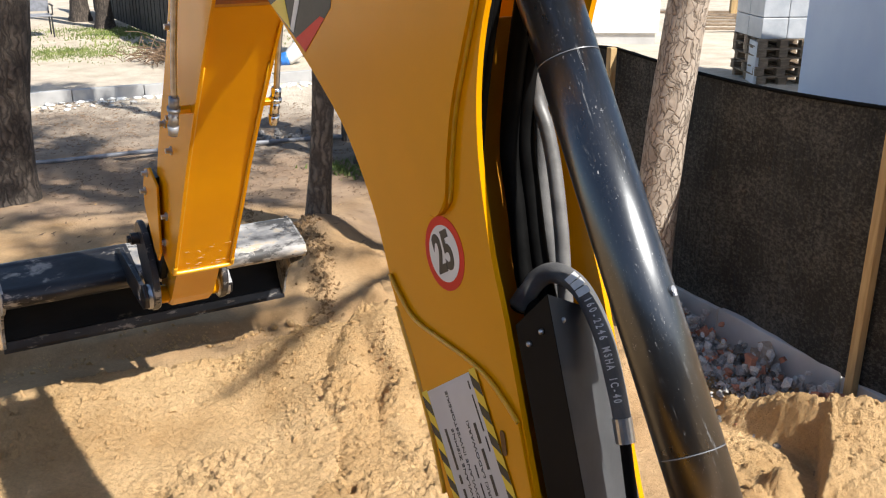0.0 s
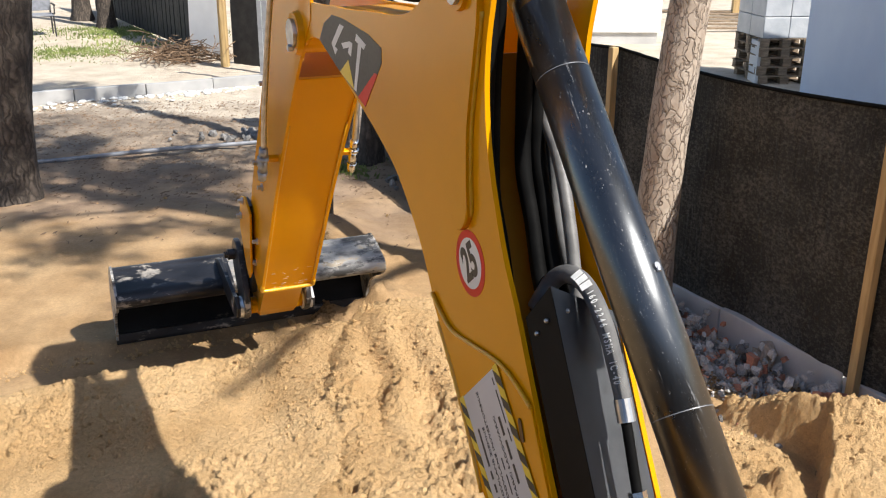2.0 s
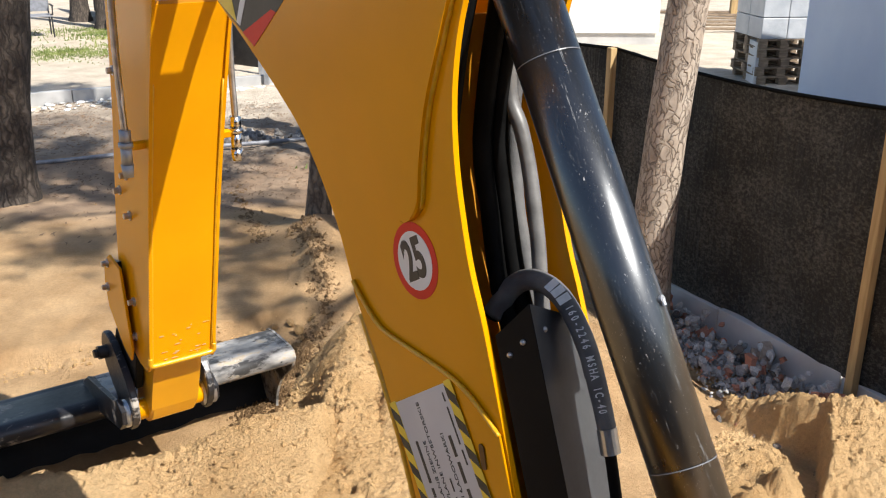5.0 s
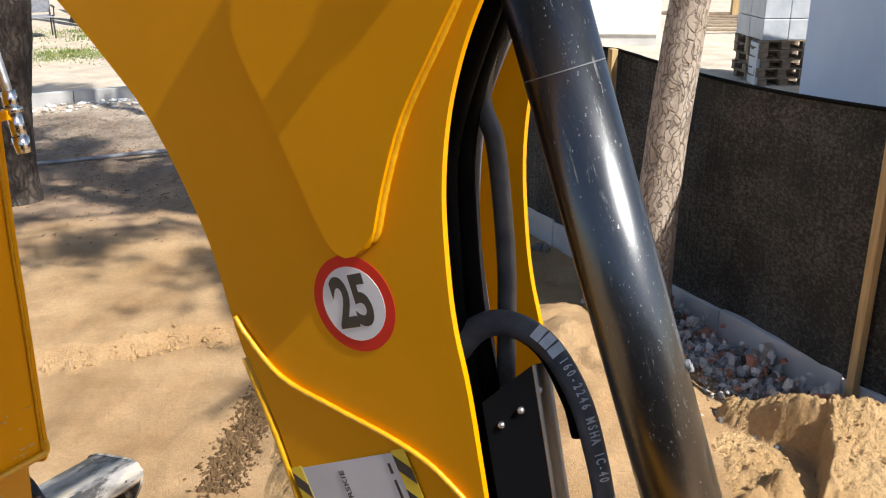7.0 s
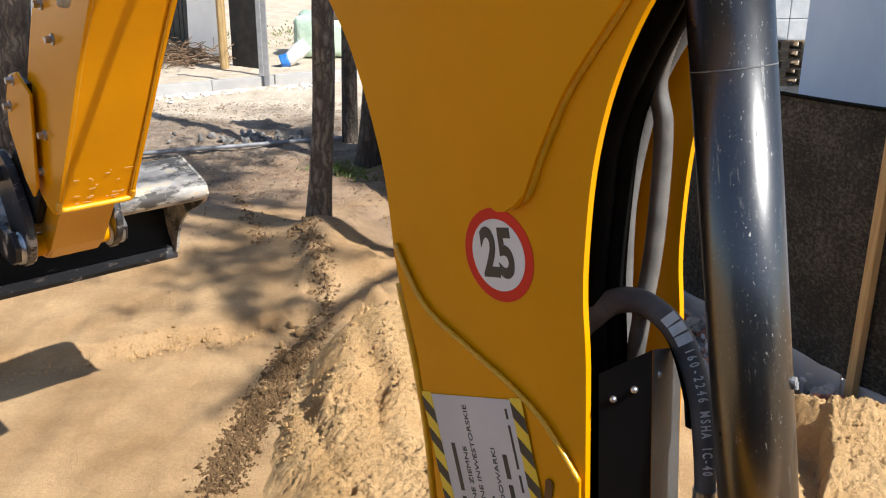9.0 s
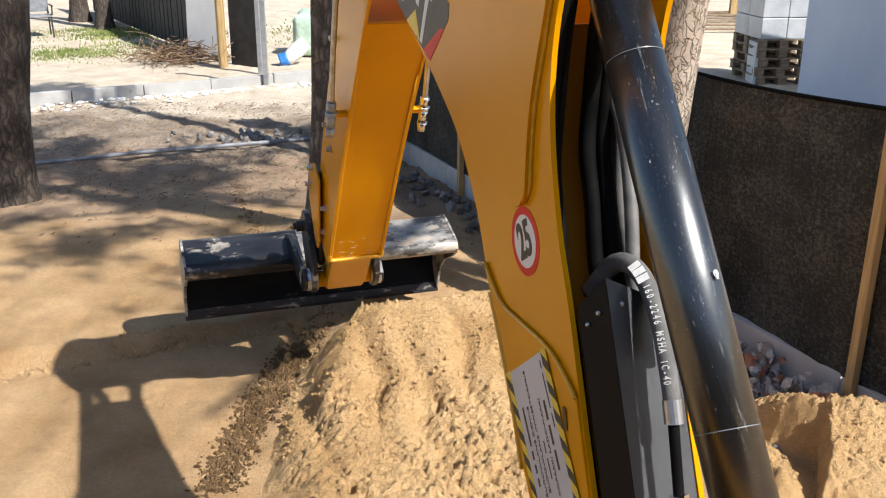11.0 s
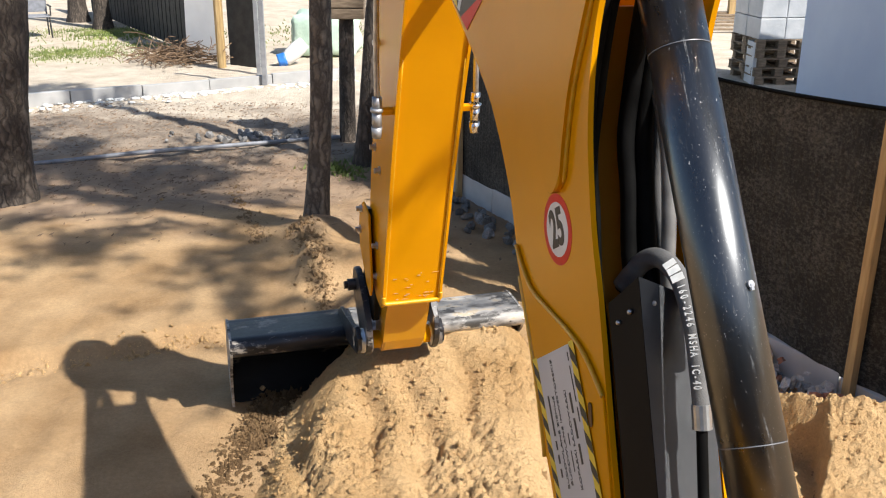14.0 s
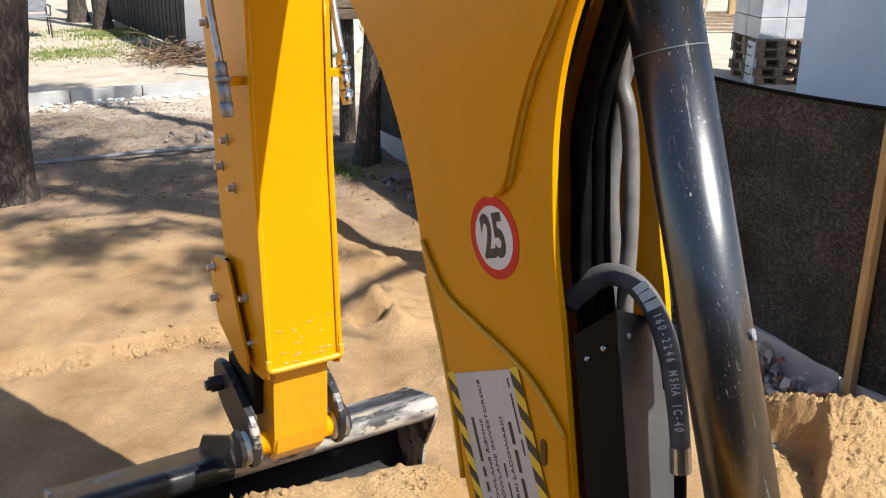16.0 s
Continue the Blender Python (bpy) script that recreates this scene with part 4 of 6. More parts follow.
    for x, y0, length, body in ((0.100, 0.105, 0.225, "BUDOWLANE ZIEMNE"), (0.126, 0.018, 0.305, "BUDOWLANE INWESTORSKIE"), (0.184, 0.10, 0.235, "KOPARKI ŁADOWARKI")):
        me = text_mesh(body, 0.0165, 0.0)
        me.materials.append(INK)
        ob = new("print_row", me)
        ob.parent = boom
        wide = max(v.co.x for v in me.vertices) - min(v.co.x for v in me.vertices)
        ob.matrix_basis = lab(0.0098) @ Matrix.Translation((x, y0 + length / 2, 0)) @ Matrix(((0, -1, 0, 0), (-1, 0, 0, 0), (0, 0, 1, 0), (0, 0, 0, 1))) @ Matrix.Diagonal((length / wide, 1, 1, 1))
        tagged(ob, "row of dark capital letters")
    # cylinder pin, nose pin
    for u, w, r in ((CYL_U, CYL_W, 0.05), ):
        for s in (1, -1):
            bm = bmesh.new()
            rod(bm, (u + 0.03, s * HALF, w - 0.04), (u + 0.03, s * (HALF + 0.03), w - 0.04), r, r * 0.9, 24)
            part("pin_boss", bm, PAINT, boom, "", False)
            bm = bmesh.new()
            rod(bm, (u + 0.03, s * (HALF + 0.028), w - 0.04), (u + 0.03, s * (HALF + 0.042), w - 0.04), r * 0.62, None, 20)
            part("pin_end", bm, ZINC, boom, "bare steel pin end")
    bm = bmesh.new()
    rod(bm, (BOOM_L, -HALF, 0), (BOOM_L, HALF, 0), 0.075, None, 28)
    part("nose_boss", bm, PAINT, boom)
    # black cable bundle over the top
    for k, l in enumerate((-0.06, -0.02, 0.03, 0.07)):
        bm = bmesh.new()
        tube(bm, [(1.90, l, 0.93), (2.02, l, 0.76), (2.25, l * 0.9, 0.605), (2.50, l, 0.45), (2.72, l * 0.8, 0.36), (2.90, l * 0.6, 0.33)], 0.017, 10, 6)
        part("hose", bm, RUBBER, boom, "black hydraulic hose", True)
    # hoses in the channel between the plates
    base = [(1.70, 1.20), (1.645, 1.10), (1.58, 0.98), (1.50, 0.83), (1.42, 0.735), (1.32, 0.655), (1.20, 0.575), (1.08, 0.51), (0.90, 0.41), (0.70, 0.30)]
    for k, (l, d, r) in enumerate(((0.108, 0.045, 0.018), (0.086, 0.095, 0.016), (0.010, 0.045, 0.021), (-0.026, 0.020, 0.021), (-0.030, 0.085, 0.017), (-0.072, 0.050, 0.018))):
        bm = bmesh.new()
        tube(bm, [(u - d * 0.45, l + 0.003 * math.sin(3.1 * i + k), w - d) for i, (u, w) in enumerate(base)], r, 10, 6)
        grey = l < -0.05
        part("hose", bm, SLEEVE if grey else RUBBER, boom, "hydraulic hose in a grey braided sleeve" if grey else "black hydraulic hose", True)
    bm = bmesh.new()
    tube(bm, [(1.565, -0.03, 0.93), (1.476, -0.045, 0.800), (1.40, -0.05, 0.765), (1.323, -0.055, 0.715), (1.21, -0.05, 0.640), (1.108, -0.045, 0.560), (1.04, -0.05, 0.50)], 0.0175, 12, 40, 0.0018)
    part("corrugated_hose", bm, CORRUGATED, boom, "pale grey corrugated conduit", True)
    # folded guard sheet at the foot of the channel
    bm = bmesh.new()
    vs = []
    line = [((1.050, 0.1235, 0.573), (0.45, 0.1235, 0.234)), ((1.058, 0.088, 0.672), (0.45, 0.088, 0.330))]
    for a, b in line:
        vs.append((bm.verts.new(a), bm.verts.new(b)))
    bm.faces.new((vs[0][0], vs[1][0], vs[1][1], vs[0][1]))
    r = bmesh.ops.solidify(bm, geom=bm.faces[:], thickness=0.004)
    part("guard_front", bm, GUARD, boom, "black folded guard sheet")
    # the fold's operator side, painted grey where the sun catches it
    bm = bmesh.new()
    a = [bm.verts.new(p) for p in ((1.058, 0.0865, 0.672), (1.03, -0.108, 0.566), (0.45, -0.108, 0.240), (0.45, 0.0865, 0.330))]
    bm.faces.new(a)
    bmesh.ops.solidify(bm, geom=bm.faces[:], thickness=0.004)
    part("guard_side", bm, GUARD_GREY, boom, "guard side in the paler grey of a sunlit face")
    for u, l, w in ((1.004, 0.115, 0.570), (1.008, 0.102, 0.610), (1.015, 0.050, 0.625)):
        bm = bmesh.new()
        bmesh.ops.create_uvsphere(bm, u_segments=12, v_segments=8, radius=0.0062, matrix=Matrix.Translation((u - 0.002, l, w + 0.004)))
        part("rivet", bm, ZINC, boom, "", True)
    # arched hose with its fabric sleeve, fitting and print
    arch = [(1.13, 0.03, 0.48), (1.152, 0.0, 0.550), (1.128, -0.014, 0.608), (1.060, -0.018, 0.645), (0.960, -0.016, 0.640), (0.860, -0.010, 0.606), (0.775, -0.006, 0.566)]
    bm = bmesh.new()
    tube(bm, arch, lambda t: 0.0245 - 0.0060 * t, 16, 10)
    part("sleeved_hose", bm, SLEEVE, boom, "arched hose in a grey fabric sleeve", True)
    bm = bmesh.new()
    tube(bm, [(1.13, 0.025, 0.465), (1.157, -0.002, 0.538), (1.128, -0.022, 0.596), (1.06, -0.034, 0.626), (0.96, -0.036, 0.612), (0.90, -0.036, 0.588)], 0.019, 12, 8)
    part("inner_hose", bm, RUBBER, boom, "", True)
    bm = bmesh.new()
    tube(bm, [(0.785, -0.006, 0.570), (0.70, 0.0, 0.520), (0.62, 0.004, 0.470)], 0.0120, 12, 6)
    part("hose_tail", bm, RUBBER, boom, "", True)
    bm = bmesh.new()
    rod(bm, (0.797, -0.006, 0.577), (0.752, -0.004, 0.552), 0.0205, None, 18)
    part("crimp_ring", bm, ZINC, boom, "bare metal crimp ring")
    bm = bmesh.new()
    rod(bm, (0.625, 0.004, 0.473), (0.585, 0.003, 0.450), 0.021, None, 6)
    rod(bm, (0.585, 0.003, 0.450), (0.53, 0.002, 0.418), 0.016, None, 16)
    part("hose_fitting", bm, CHROME, boom, "shiny hose fitting")
    path = smooth_path(arch, 10)
    chars = "160-2246 MSHA IC-40"
    for i, ch in enumerate("###" + " " + chars):
        k = (27 + i * 2.1) if i < 3 else (32.2 + (i - 3) * 1.12)
        if ch == " " or k >= len(path) - 2:
            continue
        p, q = path[int(k)], path[int(k) + 1]
        p = p.lerp(q, k - int(k))
        d = (q - path[int(k)]).normalized()
        outw = (Vector((0.15, 0.62, 0.75)) - d * d.dot(Vector((0.15, 0.62, 0.75)))).normalized()
        if ch == "#":
            bm = bmesh.new()
            upv = outw.cross(d)
            mm = Matrix((d, upv, outw)).transposed().to_4x4()
            mm.translation = p + outw * (0.0247 - 0.0060 * k / 60)
            flat(bm, mm, rect(-0.0085, 0.0085, -0.014, 0.014), 0.0008)
            part("sleeve_mark", bm, LETTER, boom)
            continue
        me = text_mesh(ch, 0.023)
        me.materials.append(LETTER)
        ob = new("letter", me)
        ob.parent = boom
        mm = Matrix((d, outw.cross(d), outw)).transposed().to_4x4()
        mm.translation = p + outw * (0.0248 - 0.0060 * k / 60)
        ob.matrix_basis = mm @ Matrix.Diagonal((0.62, 1, 1, 1))
    return boom


def build_stick(root):
    under = [(-0.16, -0.09), (0.10, -0.062), (0.50, -0.058), (1.00, -0.078), (1.30, -0.104), (1.60, -0.128), (1.745, -0.139)]
    back = [(1.790, -0.10), (1.800, 0.02), (1.74, 0.12), (1.58, 0.20), (1.30, 0.262), (0.90, 0.30), (0.60, 0.345), (0.35, 0.40), (0.05, 0.43), (-0.20, 0.36), (-0.33, 0.20), (-0.27, 0.0)]
    bm = bmesh.new()
    inner = [(p, q + 0.010) for p, q in under if p > 0.05]
    inner[0] = (0.21, -0.050)
    strip(bm, smooth_line(inner, 5), HALF_S - 0.012, 0.012)
    stick = part("stick", bm, PAINT, root, "yellow box-section stick")
    bm = bmesh.new()
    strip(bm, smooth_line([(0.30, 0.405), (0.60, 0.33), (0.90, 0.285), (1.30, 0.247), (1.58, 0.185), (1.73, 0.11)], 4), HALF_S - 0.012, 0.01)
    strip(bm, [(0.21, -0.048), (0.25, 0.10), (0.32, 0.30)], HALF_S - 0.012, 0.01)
    part("inner_web", bm, INNER_SHADED, stick)
    outline = smooth_line(under + back + under[:1], 4)[:-1]
    for s in (1, -1):
        bm = bmesh.new()
        slab(bm, outline, min(s * HALF_S, s * (HALF_S - 0.012)), max(s * HALF_S, s * (HALF_S - 0.012)), 0.003)
        part("side_plate", bm, PAINT, stick, "glossy yellow stick side plate")
        bm = bmesh.new()
        tube(bm, [(p, s * (HALF_S - 0.014), q + 0.006) for p, q in under if p > 0.3], 0.005, 6, 5)
        part("edge_weld", bm, WELD, stick, "", True)
    # flakes of scuffed paint low on the underside
    rng = random.Random(15)
    for k in range(20):
        u, v = 1.728 - 0.16 * rng.random() ** 2.2, rng.uniform(-0.9, 0.9) * (HALF_S - 0.03)
        w = -0.1305 + 0.0765 * (1.735 - u) - 0.0018
        n = rng.randint(5, 7)
        rx, ry = rng.uniform(0.0012, 0.004), rng.uniform(0.003, 0.018)
        m = Matrix(((1, 0, 0, u), (0, 1, 0, v), (-0.0765, 0, 1, w), (0, 0, 0, 1)))
        bm = bmesh.new()
        flat(bm, m, [(rx * rng.uniform(0.5, 1.2) * math.cos(6.283 * i / n), ry * rng.uniform(0.5, 1.2) * math.sin(6.283 * i / n)) for i in range(n)], 0.0012)
        part("scuff_mark", bm, SCUFF, stick)
    # bright rolled lip at the lower end
    bm = bmesh.new()
    tube(bm, [(1.70, HALF_S - 0.006, -0.132), (1.735, HALF_S - 0.006, -0.136), (1.744, HALF_S - 0.03, -0.137), (1.745, 0, -0.137), (1.744, -HALF_S + 0.03, -0.137), (1.735, -HALF_S + 0.006, -0.136), (1.70, -HALF_S + 0.006, -0.132)], 0.011, 8, 6)
    part("lower_lip", bm, WELD, stick, "bright yellow rolled lip", True)
    # narrow nose that carries the bucket pin
    bm = bmesh.new()
    nose = [(1.70, -0.10), (1.86, -0.09), (2.06, -0.085), (2.13, -0.075), (2.185, -0.03), (2.185, 0.035), (2.13, 0.085), (1.95, 0.13), (1.74, 0.12)]
    slab(bm, nose, -0.105, 0.105, 0.012)
    part("nose_casting", bm, PAINT_WORN, stick, "yellow nose casting around the bucket pin")
    bm = bmesh.new()
    rod(bm, (STICK_L, -0.165, STICK_Q), (STICK_L, 0.165, STICK_Q), 0.046, None, 28)
    part("pin_sleeve", bm, PAINT, stick, "yellow bucket pin sleeve", True)
    # elbow pin with washer
    for s in (1, -1):
        bm = bmesh.new()
        rod(bm, (0, s * HALF_S, 0), (0, s * (HALF_S + 0.022), 0), 0.085, 0.078, 28)
        part("pin_boss", bm, PAINT, stick)
        bm = bmesh.new()
        rod(bm, (0, s * (HALF_S + 0.02), 0), (0, s * (HALF_S + 0.036), 0), 0.055, None, 24)
        rod(bm, (0.03, s * (HALF_S + 0.03), -0.045), (0.03, s * (HALF_S + 0.05), -0.045), 0.014, None, 6)
        part("pin_cap", bm, ZINC, stick, "bare steel pin cap with a bolt")
    # bolted bracket on the left flank
    bm = bmesh.new()
    slab(bm, [(1.43, 0.14), (1.45, 0.27), (1.52, 0.325), (1.62, 0.315), (1.72, 0.26), (1.80, 0.07), (1.805, -0.01), (1.74, -0.02)], HALF_S + 0.018, HALF_S + 0.030, 0.003)
    part("side_bracket", bm, PAINT, stick, "bolted yellow side bracket")
    bm = bmesh.new()
    slab(bm, [(1.44, 0.20), (1.50, 0.30), (1.66, 0.28), (1.76, 0.10), (1.74, 0.06)], HALF_S - 0.002, HALF_S + 0.018, 0.0)
    part("bracket_spacer", bm, GUARD, stick)
    for p, q, l in ((0.99, 0.155, 0), (1.145, 0.105, 0), (1.533, 0.043, 0), (1.70, 0.018, 0), (1.50, 0.28, 0.03), (1.62, 0.27, 0.03), (1.10, 0.22, 0), (0.62, 0.30, 0)):
        bm = bmesh.new()
        rod(bm, (p, HALF_S + l - 0.002, q), (p, HALF_S + l + 0.006, q), 0.019, None, 18)
        rod(bm, (p, HALF_S + l + 0.004, q), (p, HALF_S + l + 0.026, q), 0.012, None, 6)
        part("bolt", bm, ZINC, stick, "zinc-plated hex bolt")
    # steel pipes with couplings on both flanks
    for s in (1, -1):
        y = s * (HALF_S + 0.066)
        bm = bmesh.new()
        tube(bm, [(-0.10, y, 0.22), (0.20, y, 0.15), (0.50, y, 0.065), (0.70, y, -0.012)], 0.0125, 12, 6)
        part("steel_pipe", bm, ZINC, stick, "bare steel hydraulic pipe", True)
        bm = bmesh.new()
        d = Vector((0.96, 0, -0.28)).normalized()
        a = Vector((0.69, y, -0.008))
        rod(bm, a, a + d * 0.045, 0.021, None, 6)
        rod(bm, a + d * 0.045, a + d * 0.06, 0.026, None, 18)
        rod(bm, a + d * 0.06, a + d * 0.125, 0.020, None, 18)
        rod(bm, a + d * 0.125, a + d * 0.17, 0.023, 0.018, 18)
        part("coupling", bm, GREY_METAL if s > 0 else CHROME, stick, "screwed hydraulic coupling", True)
        bm = bmesh.new()
        box(bm, 0.735, 0.762, min(s * (HALF_S - 0.002), y), max(s * (HALF_S - 0.002), y), -0.035, -0.012, 0.003)
        part("pipe_clamp", bm, PAINT, stick)
    # black bucket link on the flank
    for s in (1, -1):
        bm = bmesh.new()
        link = smooth_line([(2.13, -0.078), (2.045, -0.085), (1.97, -0.03), (1.905, 0.11), (1.875, 0.235), (1.905, 0.312), (1.985, 0.322), (2.055, 0.268), (2.118, 0.11), (2.185, 0.0), (2.175, -0.055), (2.13, -0.078)], 3)[:-1]
        slab(bm, link, s * 0.17 - 0.016, s * 0.17 + 0.016, 0.006)
        part("bucket_link", bm, STEEL_BLACK, stick, "black greasy bucket link")
        bm = bmesh.new()
        slab(bm, [(1.80, 0.0), (1.77, 0.14), (1.85, 0.255), (1.97, 0.275), (2.03, 0.13), (1.99, 0.0)], s * 0.128 - 0.018, s * 0.128 + 0.018, 0.006)
        part("hinge_gusset", bm, STEEL_DARK, stick, "dark greasy hinge gusset")
        bm = bmesh.new()
        rod(bm, (1.97, s * 0.15, 0.25), (1.97, s * 0.225, 0.25), 0.030, None, 18)
        rod(bm, (1.97, s * 0.225, 0.25), (1.97, s * 0.243, 0.25), 0.020, None, 6)
        part("link_pin", bm, STEEL_BLACK, stick)
        bm = bmesh.new()
        rod(bm, (STICK_L, s * 0.148, STICK_Q), (STICK_L, s * 0.205, STICK_Q), 0.062, None, 26)
        part("pin_collar", bm, ZINC, stick, "bare steel pin collar", True)
    return stick


BK_L, BK_R = 0.828, -0.785


def build_bucket(root):
    """Wide ditching bucket; x runs down the stick, z away from the cab."""
    top = smooth_line([(0.300, 0.262), (0.262, 0.236), (0.218, 0.236), (0.196, 0.262), (0.205, 0.320), (0.252, 0.470), (0.275, 0.520), (0.310, 0.548)], 4)
    bm = bmesh.new()
    sec = top + [(0.345, 0.535), (0.34, 0.49), (0.325, 0.30)]
    slab(bm, sec, BK_R + 0.004, 0.16, 0.002)
    bucket = part("bucket", bm, STEEL_WORN, root, "wide ditching bucket, scraped bare along its top", True)
    bm = bmesh.new()
    slab(bm, sec, 0.16, BK_L - 0.004, 0.002)
    part("top_tube", bm, STEEL_BLACK, bucket, "black top beam with mud scuffs", True)
    bm = bmesh.new()
    shell = smooth_line([(0.335, 0.530), (0.43, 0.575), (0.54, 0.575), (0.64, 0.525), (0.72, 0.435), (0.785, 0.310)], 6)
    strip(bm, shell, (BK_L - BK_R) / 2 - 0.010, 0.012)
    bmesh.ops.translate(bm, verts=bm.verts[:], vec=(0, (BK_L + BK_R) / 2, 0))
    part("shell", bm, STEEL_DARK, bucket, "black curved bucket shell")
    bm = bmesh.new()
    slab(bm, [(0.765, 0.345), (0.758, 0.335), (0.785, 0.300), (0.800, 0.288), (0.79, 0.318)], BK_R, BK_L, 0.001)
    part("cutting_edge", bm, STEEL_BLACK, bucket, "worn bare cutting edge")
    side = smooth_line([(0.196, 0.262), (0.205, 0.330), (0.265, 0.510), (0.31, 0.556), (0.43, 0.590), (0.54, 0.590), (0.65, 0.535), (0.735, 0.44), (0.795, 0.312)], 4) + smooth_line([(0.76, 0.300), (0.62, 0.340), (0.477, 0.325), (0.36, 0.270), (0.285, 0.238), (0.22, 0.232)], 4)
    for y in (BK_L, BK_R):
        bm = bmesh.new()
        s = 1 if y > 0 else -1
        slab(bm, side, min(y, y - s * 0.014), max(y, y - s * 0.014), 0.002)
        part("end_plate", bm, STEEL_WORN, bucket, "scraped end plate of the bucket")
    for y in (0.215, 0.175 - 0.38):
        bm = bmesh.new()
        slab(bm, [(-0.055, -0.04), (-0.07, 0.03), (-0.02, 0.07), (0.16, 0.42), (0.27, 0.50), (0.24, 0.30), (0.215, 0.238), (0.06, -0.03), (0.0, -0.062)], y - 0.011, y + 0.011, 0.003)
        part("ear", bm, STEEL_BLACK, bucket, "black bucket ear")
    return bucket


def build_cylinder(root):
    bm = bmesh.new()
    rod(bm, (0.085, 0, 0), (1.33, 0, 0), 0.0635, None, 56)
    barrel = part("lift_cylinder", bm, BARREL, root, "glossy black boom cylinder, scratched and dusty", True)
    barrel.data.polygons.foreach_set("use_smooth", [len(p.vertices) == 4 for p in barrel.data.polygons])
    bm = bmesh.new()
    rod(bm, (0.05, 0, 0), (0.088, 0, 0), 0.058, 0.0635, 48)
    slab(bm, [(-0.055, -0.02), (-0.03, -0.055), (0.05, -0.05), (0.06, 0.0), (0.05, 0.05), (-0.03, 0.055), (-0.055, 0.02)], -0.045, 0.045, 0.006)
    part("cylinder_eye", bm, BARREL, barrel)
    for x in (0.262, 1.045):
        bm = bmesh.new()
        rod(bm, (x, 0, 0), (x + 0.002, 0, 0), 0.0639, None, 56)
        part("seam_ring", bm, GUARD_GREY, barrel, "thin worn ring around the barrel")
    bm = bmesh.new()
    rod(bm, (0.752, -0.018, -0.058), (0.752, -0.020, -0.066), 0.008, None, 12)
    rod(bm, (0.752, -0.020, -0.064), (0.764, -0.020, -0.064), 0.005, None, 10)
    part("port_plug", bm, GREY_METAL, barrel, "small steel port plug")
    bm = bmesh.new()
    rod(bm, (0, 0, 0), (0.70, 0, 0), 0.035, None, 28)
    rodob = part("cylinder_rod", bm, CHROME, root, "chromed cylinder rod", True)
    bm = bmesh.new()
    rod(bm, (0, -0.05, 0), (0, 0.05, 0), 0.06, None, 24)
    part("rod_eye", bm, BARREL, rodob)
    return barrel, rodob


def build_swing_post(root):
    bm = bmesh.new()
    rod(bm, (0, 0, 0.30), (0, 0, 1.02), 0.13, None, 28)
    slab(bm, [(-0.05, 0.45), (FOOT_OUT - 0.05, 0.56), (FOOT_OUT + 0.09, 0.62), (FOOT_OUT + 0.09, 0.75), (FOOT_OUT - 0.05, 0.80), (-0.05, 0.95)], 0.145, 0.180, 0.006)
    slab(bm, [(-0.05, 0.45), (FOOT_OUT - 0.05, 0.56), (FOOT_OUT + 0.09, 0.62), (FOOT_OUT + 0.09, 0.75), (FOOT_OUT - 0.05, 0.80), (-0.05, 0.95)], -0.180, -0.145, 0.006)
    slab(bm, [(-0.05, 0.90), (0.10, 0.95), (0.27, 1.16), (0.27, 1.25), (0.17, 1.27), (-0.05, 1.05)], 0.055, 0.085, 0.006)
    slab(bm, [(-0.05, 0.90), (0.10, 0.95), (0.27, 1.16), (0.27, 1.25), (0.17, 1.27), (-0.05, 1.05)], -0.085, -0.055, 0.006)
    rod(bm, (FOOT_OUT, -0.2, FOOT_Z), (FOOT_OUT, 0.2, FOOT_Z), 0.045, None, 20)
    rod(bm, (CYL_OUT, -0.1, CYL_Z), (CYL_OUT, 0.1, CYL_Z), 0.032, None, 20)
    return part("swing_post", bm, PAINT, root, "yellow swing post casting")


